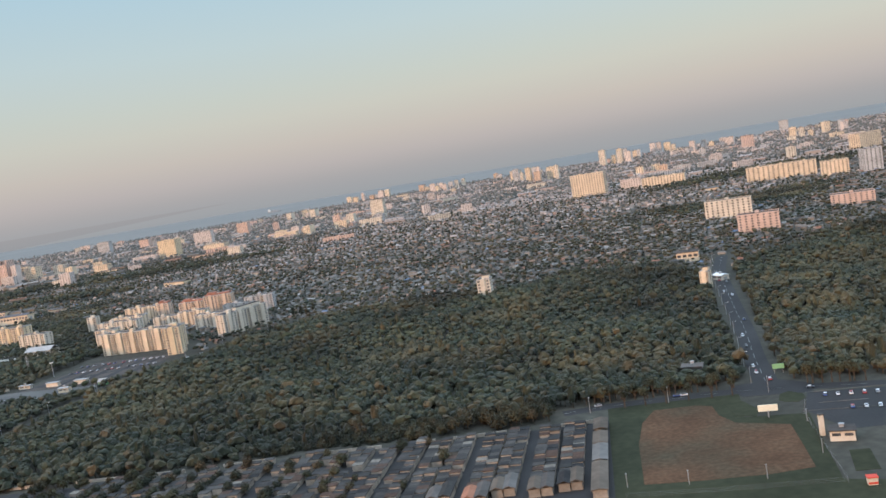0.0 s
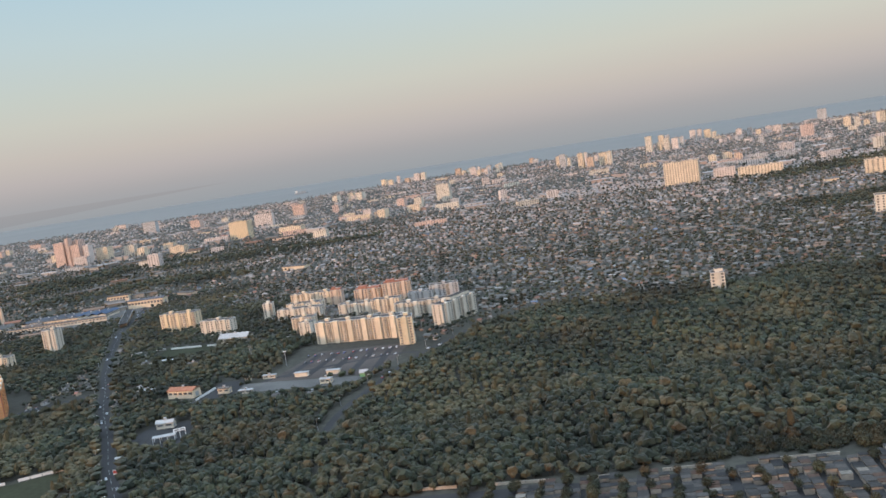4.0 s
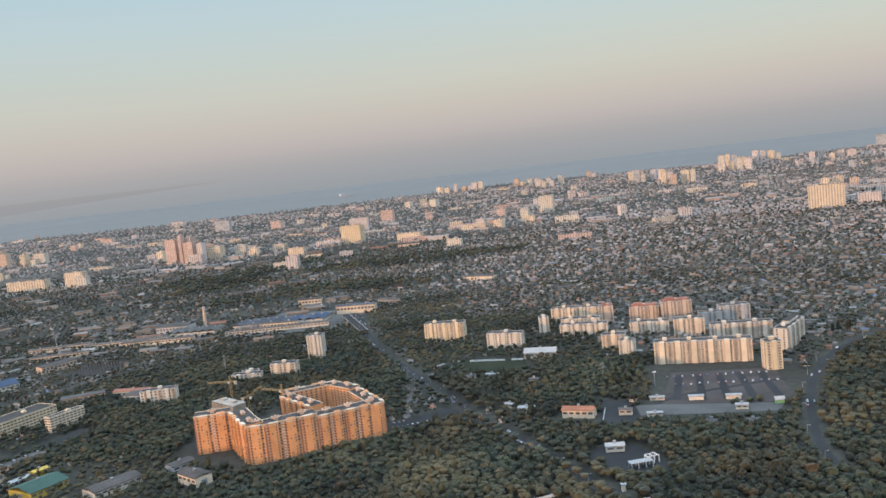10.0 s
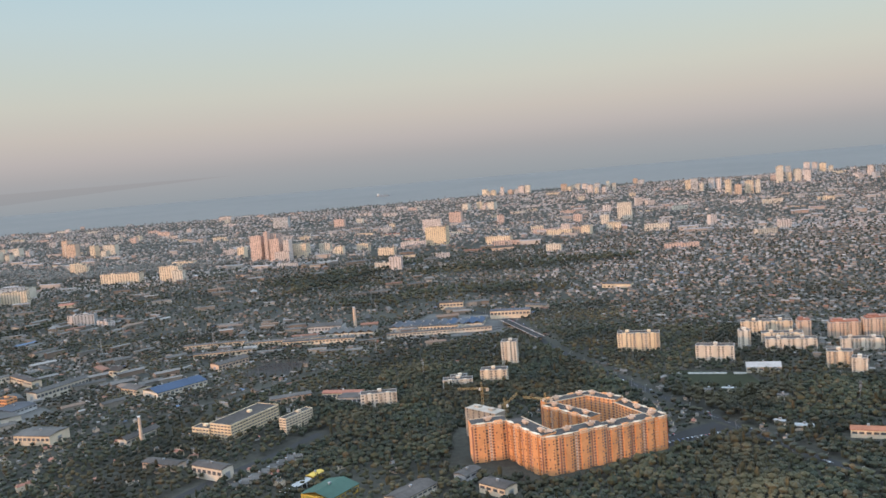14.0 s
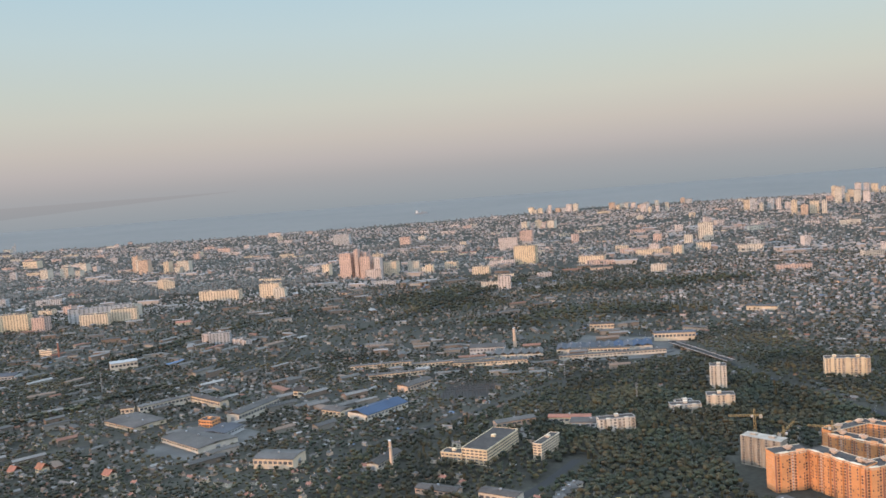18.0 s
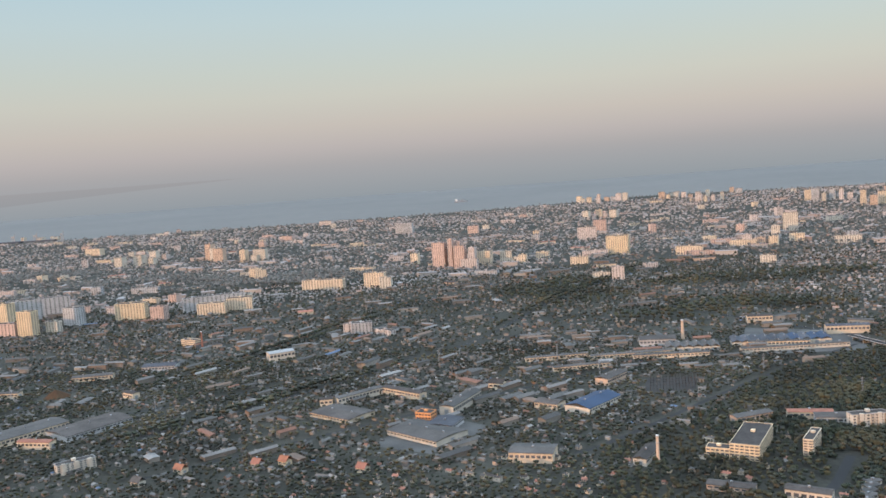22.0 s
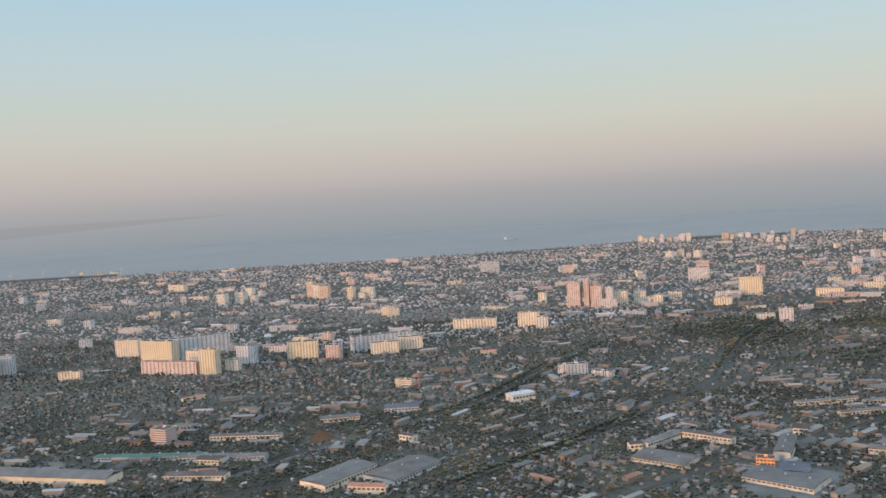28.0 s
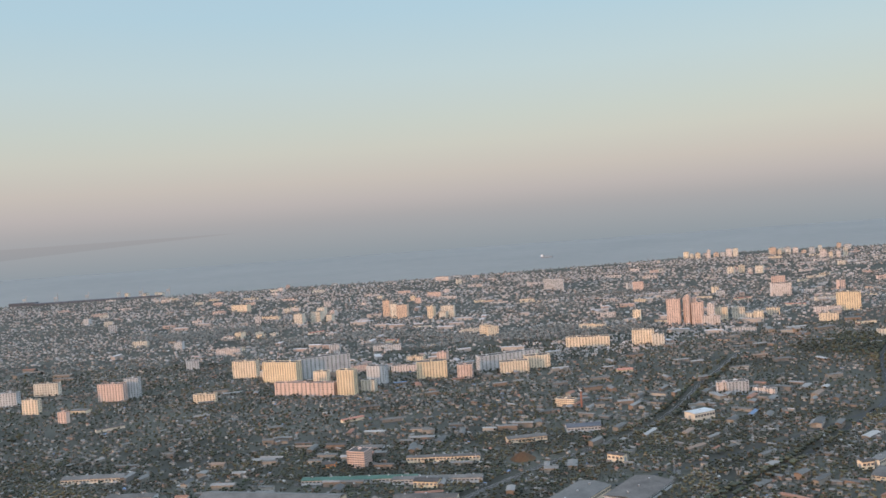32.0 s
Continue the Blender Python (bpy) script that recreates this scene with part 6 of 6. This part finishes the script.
# sheds and outhouses in the gardens
bx, by = rng.uniform(-2500, 900, 26000), rng.uniform(580, 1700, 26000)
ok = (code_at(bx, by) == FREE) & (bx > -1540 - 0.56 * by) & (bx < 80 + 0.53 * by)
bx, by = bx[ok][:8000], by[ok][:8000]
n = len(bx)
pts = np.concatenate([pts, np.stack([bx, by, np.zeros(n), np.ones(n)], 1)])
hw, hd = np.concatenate([hw, rng.uniform(1.6, 4.2, n)]), np.concatenate([hd, rng.uniform(1.4, 2.6, n)])
hh, hr = np.concatenate([hh, rng.uniform(1.2, 1.9, n)]), np.concatenate([hr, rng.uniform(0.15, 0.6, n)])
ha = np.concatenate([ha, -0.66 + rng.choice([0, math.pi / 2], n) + rng.normal(0, 0.1, n)])
rest = np.concatenate([rest, np.arange(len(order), len(pts))])
for i in rest:
    if hw[i] > 15.5:
        footprint(pts[i, 0], pts[i, 1], hw[i], hd[i], math.degrees(ha[i]), 0)
# far houses and some eastern ones get the wall and roof colours paled for haze
haze_pale = (pts[:, 1] + 200 * np.sin(pts[:, 0] / 300) > 1750) | ((pts[:, 0] > -500) & (pts[:, 1] > 1150) & (rng.random(len(pts)) < 0.30))
for sel, wall, roof, said in ((rest[~haze_pale[rest]], "house", "house", "thousands of small garden houses"), (rest[haze_pale[rest]], "city", "city", "the close-built pale city centre, lightened further for haze")):
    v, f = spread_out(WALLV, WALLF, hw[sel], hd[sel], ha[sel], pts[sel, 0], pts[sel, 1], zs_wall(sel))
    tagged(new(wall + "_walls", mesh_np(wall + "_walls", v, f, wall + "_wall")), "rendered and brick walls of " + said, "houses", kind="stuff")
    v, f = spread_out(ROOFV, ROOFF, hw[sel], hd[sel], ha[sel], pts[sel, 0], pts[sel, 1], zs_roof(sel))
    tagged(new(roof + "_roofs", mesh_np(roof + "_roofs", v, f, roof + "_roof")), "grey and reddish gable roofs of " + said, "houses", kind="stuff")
WALL_MATS, ROOF_MATS = ("cream", "white", "brick", "grey"), ("paleroof", "darkroof", "bitumen", "redroof", "paleroof")
zero = np.array([0.0])
WINDOW = boxes("window", [(0, 0, 0, 0.8, 0.1, 0.75)], "glass")
for j, i in enumerate(near):
    one = np.array([i])
    ob = thing("house", pts[i, 0], pts[i, 1], 0, math.degrees(ha[i]), "small single-storey house with a gable roof", "house", "small houses of the quarter")
    v, f = spread_out(WALLV, WALLF, hw[one], hd[one], zero, zero, zero, zs_wall(one))
    part("wall", mesh_np("wall", v, f, WALL_MATS[j % 4]), ob)
    v, f = spread_out(ROOFV, ROOFF, hw[one], hd[one], zero, zero, zero, zs_roof(one))
    part("roof", mesh_np("roof", v, f, ROOF_MATS[j % 5]), ob)
    part("chimney", boxes("chimney", [(hw[i] * 0.2, hd[i] * 0.12, hh[i], 0.5, 0.5, hr[i] + 0.7)], "brick"), ob)
    for s in (-1, 1):
        part("window", WINDOW, ob, m=pose(s * hw[i] * 0.25, -hd[i] / 2, hh[i] * 0.38))


# ---- trees ----
def crown(seed, clumps, leaves, poplar=False, fat=1.0):
    """Triangles of a crown of about unit radius: irregular clumps with loose leaf sprays round them."""
    r = np.random.default_rng(seed)
    vs, fs = [], []
    octa = np.array([(1, 0, 0), (-1, 0, 0), (0, 1, 0), (0, -1, 0), (0, 0, 1), (0, 0, -1)], float)
    of = np.array([(0, 2, 4), (2, 1, 4), (1, 3, 4), (3, 0, 4), (2, 0, 5), (1, 2, 5), (3, 1, 5), (0, 3, 5)])
    n = 0
    for k in range(clumps):
        d = r.normal(size=3)
        d /= np.linalg.norm(d)
        c = d * r.uniform(0.30, 0.80) / fat ** 0.5 * (0.45 if poplar else 1, 0.45 if poplar else 1, 1.5 if poplar else 0.85)
        q = np.linalg.qr(r.normal(size=(3, 3)))[0]
        vs.append((octa * r.uniform(0.7, 1.3, (6, 1))) @ q * r.uniform(0.19, 0.34) * fat * (0.8 if poplar else 1) + c)
        fs.append(of + n)
        n += 6
    for k in range(leaves):
        d = r.normal(size=3)
        d /= np.linalg.norm(d)
        d[2] = d[2] if d[2] > -0.5 else -d[2]
        c = d * r.uniform(0.75, 1.06) * (0.5 if poplar else 1, 0.5 if poplar else 1, 1.7 if poplar else 0.92)
        t = r.normal(size=(3, 3)) * r.uniform(0.07, 0.13)
        vs.append(c + t)
        fs.append(np.array([(0, 1, 2)]) + n)
        n += 3
    return np.concatenate(vs), np.concatenate(fs)


def dome(seed, detail, lobes, leaves, poplar=False):
    """Triangles of a broad crown: a lobed leafy shell open below, small clumps on it and loose sprays round it."""
    r = np.random.default_rng(seed)
    bm = bmesh.new()
    bmesh.ops.create_icosphere(bm, subdivisions=detail, radius=1.0)
    base = np.array([v.co for v in bm.verts])
    faces = np.array([[v.index for v in f.verts] for f in bm.faces])
    bm.free()
    heads = r.normal(size=(7, 3))
    heads[:, 2] = np.abs(heads[:, 2]) * 0.9
    heads /= np.linalg.norm(heads, axis=1)[:, None]
    swell = np.exp(-((1 - base @ heads.T) / 0.16)).max(1)
    shell = base * (0.66 + 0.34 * swell + r.normal(0, 0.12, len(base)))[:, None]
    keep = base[faces].mean(1)[:, 2] > -0.40
    vs, fs, n = [shell], [faces[keep]], len(base)
    octa = np.array([(1, 0, 0), (-1, 0, 0), (0, 1, 0), (0, -1, 0), (0, 0, 1), (0, 0, -1)], float)
    of = np.array([(0, 2, 4), (2, 1, 4), (1, 3, 4), (3, 0, 4), (2, 0, 5), (1, 2, 5), (3, 1, 5), (0, 3, 5)])
    for k in range(lobes):
        d = r.normal(size=3)
        d[2] = abs(d[2])
        d /= np.linalg.norm(d)
        q = np.linalg.qr(r.normal(size=(3, 3)))[0]
        vs.append((octa * r.uniform(0.6, 1.3, (6, 1))) @ q * r.uniform(0.13, 0.26) + d * r.uniform(0.72, 0.92))
        fs.append(of + n)
        n += 6
    for k in range(leaves):
        d = r.normal(size=3)
        d /= np.linalg.norm(d)
        d[2] = d[2] if d[2] > -0.4 else -d[2]
        vs.append(d * r.uniform(0.82, 1.06) + r.normal(size=(3, 3)) * r.uniform(0.05, 0.09))
        fs.append(np.array([(0, 1, 2)]) + n)
        n += 3
    vs = np.concatenate(vs) * ((0.5, 0.5, 1.7) if poplar else (1, 1, 0.88))
    return vs, np.concatenate(fs)


CROWNS = [crown(10 + k, 46, 170, k == 5, 0.95) for k in range(6)]
NEAR = [dome(20 + k, 2, 3, 30, k == 5) for k in range(6)]
MID = [dome(70 + k, 1, 2, 16, k == 5) for k in range(6)]
TOWN = [dome(40 + k, 1, 0, 3, k == 5) for k in range(6)]
SMALL = [dome(50 + k, 1, 0, 1, k == 5) for k in range(6)]


def scatter(protos, which, x, y, z, r, a, hz):
    """Joined copies of crown prototypes: verts, faces."""
    V, F, base = [], [], 0
    for k, (pv, pf) in enumerate(protos):
        i = np.flatnonzero(which == k)
        if not len(i):
            continue
        c, s = np.cos(a[i])[:, None], np.sin(a[i])[:, None]
        vx, vy, vz = pv[None, :, 0], pv[None, :, 1], pv[None, :, 2]
        v = np.stack([x[i, None] + r[i, None] * (c * vx - s * vy), y[i, None] + r[i, None] * (s * vx + c * vy), z[i, None] + r[i, None] * hz[i, None] * vz], 2).reshape(-1, 3)
        f = (pf[None] + (np.arange(len(i)) * len(pv))[:, None, None] + base).reshape(-1, 3)
        V.append(v)
        F.append(f)
        base += len(v)
    return np.concatenate(V), np.concatenate(F)


rng = np.random.default_rng(11)


def grid_points(x0, x1, y0, y1, s, code, chance=1.0):
    gx, gy = np.meshgrid(np.arange(x0, x1, s), np.arange(y0, y1, s))
    px, py = gx + rng.uniform(-.45, .45, gx.shape) * s, gy + rng.uniform(-.45, .45, gx.shape) * s
    quarter = (px > -420) & (py > 690) & (py < 1800) & (code == FREE)
    keep = (code_at(px, py) == code) & ~(quarter & (rng.random(px.shape) < 0.45)) & (px > -1540 - 0.56 * py) & (px < 80 + 0.53 * py) & (rng.random(px.shape) < chance)
    if code == FREE:
        grove = np.clip(0.70 + 0.4 * np.sin(px / 83 + 1.7 * np.sin(py / 140)) * np.sin(py / 61 + px / 210) + 0.25 * np.sin(px / 27) * np.sin(py / 19), 0.35, 1)
        keep &= rng.random(px.shape) < grove * 1.25
    return px[keep], py[keep]


# near woods, well formed
wx, wy = grid_points(-760, 420, 300, 860, 4.1, WOOD)
tall = rng.random(len(wx))
wr = rng.uniform(1.9, 3.3, len(wx)) * np.where(tall > 0.9, 1.2, 1)
wh = 2.6 + rng.uniform(-0.5, 0.6, len(wx)) + 2.3 * np.sin(wx / 41 + 0.6 * np.sin(wy / 50)) * np.sin(wy / 23 + wx / 70) + np.where(tall > 0.9, 1.3, 0)
wk = rng.choice(6, len(wx), p=(.19, .19, .19, .19, .18, .06))
o = np.argsort((wy - 330) + 0.15 * np.abs(wx + 60))
single, mass = o[:85], o[85:]
for protos, sel, name in ((NEAR, mass[wy[mass] < 470], "woodland_crowns"), (MID, mass[wy[mass] >= 470], "woodland_canopy")):
    v, f = scatter(protos, wk[sel], wx[sel], wy[sel], wh[sel], wr[sel], rng.uniform(0, 6.3, len(sel)), np.full(len(sel), 1.05))
    tagged(new(name, mesh_np(name, v, f, "leaf_mass")), "dense green and browning crowns of the woodland park", "trees", kind="stuff")
stems = mass[wy[mass] < 372]
trunk_v, trunk_f = spread_out(BOXV * (1, 1, 1), BOXF, np.full(len(stems), 0.4), np.full(len(stems), 0.4), np.zeros(len(stems)), wx[stems], wy[stems], BOXV[None, :, 2] * wh[stems][:, None])
tagged(new("woodland_trunks", mesh_np("woodland_trunks", trunk_v, trunk_f, "bark")), "dark trunks standing in the woodland park", "trees", kind="stuff")
crown_me = [mesh_np("crown", *CROWNS[k], "leaf", flat=False) for k in range(6)]


def trunk_mesh():
    """A tapered trunk with three limbs, one unit high."""
    bm = bmesh.new()
    for a, b, r0, r1 in (((0, 0, 0), (0, 0, .75), .07, .04), ((0, 0, .5), (.3, .1, .95), .035, .015), ((0, 0, .55), (-.25, .2, 1.0), .035, .015), ((0, 0, .6), (.02, -.3, 1.0), .03, .012)):
        a, b = Vector(a), Vector(b)
        m = Matrix.Translation((a + b) / 2) @ (b - a).to_track_quat("Z", "Y").to_matrix().to_4x4()
        bmesh.ops.create_cone(bm, segments=6, radius1=r0, radius2=r1, depth=(b - a).length, matrix=m)
    me = bpy.data.meshes.new("trunk")
    bm.to_mesh(me)
    bm.free()
    me.materials.append(M["bark"])
    return me


TRUNK = trunk_mesh()


def tree(x, y, r, h, k, a):
    ob = thing("tree", x, y, 0, a, "broad leafy tree with a browning green crown" if k < 5 else "slim upright poplar tree", "tree", "trees at the wood's edge")
    part("trunk", TRUNK, ob, m=Matrix.Diagonal((h * 0.8, h * 0.8, h, 1)))
    part("crown", crown_me[k], ob, m=Matrix.Translation((0, 0, h)) @ Matrix.Diagonal((r, r, r * 1.05, 1)))


for i in single:
    tree(wx[i], wy[i], wr[i], wh[i], int(wk[i]), float(rng.uniform(0, 360)))
for x, y in ((-327, 624), (-322, 628), (-318, 622), (-313, 634), (-309, 640), (-306, 648), (-303, 655), (-316, 640), (-320, 648), (-299, 664), (-140, 700), (-134, 704), (-129, 699), (-124, 706), (-405, 655), (-398, 662)):
    tree(x, y, 2.7, 6.0, 5, 40.0 * (x % 9))
# street trees on both sides of the forest-edge road
for k in range(34):
    x = 50 + 2.7 * k + float(rng.uniform(-0.9, 0.9))
    if 97 < x < 119:
        continue
    y = float(np.interp(x, [50, 70, 95, 118, 145], [331, 328, 324, 316, 305])) + (-4.6 if k % 3 == 1 and x < 97 else 4.8)
    tree(x, y, float(rng.uniform(1.5, 2.3)), float(rng.uniform(4.8, 6.4)), int(rng.integers(0, 5)), float(rng.uniform(0, 360)))
# bushes and small trees grown up between the garages
for k in range(165):
    lane, along = (rng.integers(4, 22) if k < 60 else rng.integers(9, 22)), rng.uniform(0, 54)
    x = 32.2 - 9.9 * lane - 4.9 - 0.18 * along + rng.uniform(-1, 1)
    if x > -215:
        r = float(rng.uniform(1.3, 2.5))
        tree(x, 313 + 1.3 * lane - along, r, r * 1.25, int(rng.integers(0, 5)), float(rng.uniform(0, 360)))
# trees among the houses, and the far woods
tx, ty, tr = [], [], []
for line, off, gap in ((MAIN, 6.0, 4.5), (MAIN, -6.4, 4.5), (bed, 9.5, 4.2), (bed, -9.5, 4.6), (bed, -13.5, 5.0), (BOULEVARD, 5.4, 5.0), (BOULEVARD, -5.4, 5.0), (BOULEVARD, 9.0, 6.5)):
    for (xa, ya), (xb, yb) in zip(line, line[1:]):
        d = math.hypot(xb - xa, yb - ya)
        t = np.arange(0, d, gap) / d
        ok = rng.random(len(t)) < 0.40 + 0.40 * math.sin(xa / 70)
        tx.append((xa + (xb - xa) * t - (yb - ya) / d * off + rng.normal(0, 1.2, len(t)))[ok])
        ty.append((ya + (yb - ya) * t + (xb - xa) / d * off + rng.normal(0, 1.2, len(t)))[ok])
        tr.append(rng.uniform(2.2, 3.8, ok.sum()))
for x0, x1, y0, y1, s, code, chance, r0, r1 in ((-4000, 2300, 480, 1100, 4.4, FREE, 0.80, 1.1, 2.5), (-4000, 2300, 480, 1100, 4.6, GROVE, 0.85, 1.5, 3.0), (-4000, 2300, 1100, 2700, 8.0, GROVE, 0.95, 2.2, 4.4), (-4000, 2300, 1100, 1800, 6.6, FREE, 0.50, 1.3, 2.7), (-4000, 2300, 1800, 2700, 14, FREE, 0.50, 2.8, 4.8),
                                                (-4000, 2300, 2700, 4150, 20, FREE, 0.42, 3.0, 5.4), (-4000, 2300, 860, 1800, 7.5, WOOD, 0.95, 2.6, 4.4), (-4000, 2300, 1800, 4150, 15, WOOD, 0.95, 4.5, 8.0), (420, 900, 300, 860, 7, WOOD, 1, 2.6, 4.4)):
    px, py = grid_points(x0, x1, y0, y1, s, code, chance)
    tx.append(px), ty.append(py), tr.append(rng.uniform(r0, r1, len(px)))
tx, ty, tr = np.concatenate(tx), np.concatenate(ty), np.concatenate(tr)
keep = ty < coast(tx) - 30
tx, ty, tr = tx[keep], ty[keep], tr[keep]
tk = rng.choice(6, len(tx), p=(.19, .19, .19, .19, .19, .05))
# trees beyond 1800 take the leaf colour that is paled for haze
for protos, sel, name, mat in ((MID, np.flatnonzero((ty < 1150) & (code_at(tx, ty) == GROVE)), "grove_trees", "leaf_mass"), (TOWN, np.flatnonzero((ty < 1150) & (code_at(tx, ty) != GROVE)), "garden_trees", "leaf_mass"), (SMALL, np.flatnonzero((ty >= 1150) & (ty < 1800)), "town_trees", "leaf_mass"), (SMALL, np.flatnonzero(ty >= 1800), "city_trees", "leaf_hazed")):
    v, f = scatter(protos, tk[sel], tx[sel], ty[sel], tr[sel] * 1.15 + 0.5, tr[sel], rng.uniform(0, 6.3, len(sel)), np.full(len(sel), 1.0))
    tagged(new(name, mesh_np(name, v, f, mat)), "green and brown trees between the houses of the town" if mat == "leaf_mass" else "street trees of the close-built city, paled for haze", "trees", kind="stuff")

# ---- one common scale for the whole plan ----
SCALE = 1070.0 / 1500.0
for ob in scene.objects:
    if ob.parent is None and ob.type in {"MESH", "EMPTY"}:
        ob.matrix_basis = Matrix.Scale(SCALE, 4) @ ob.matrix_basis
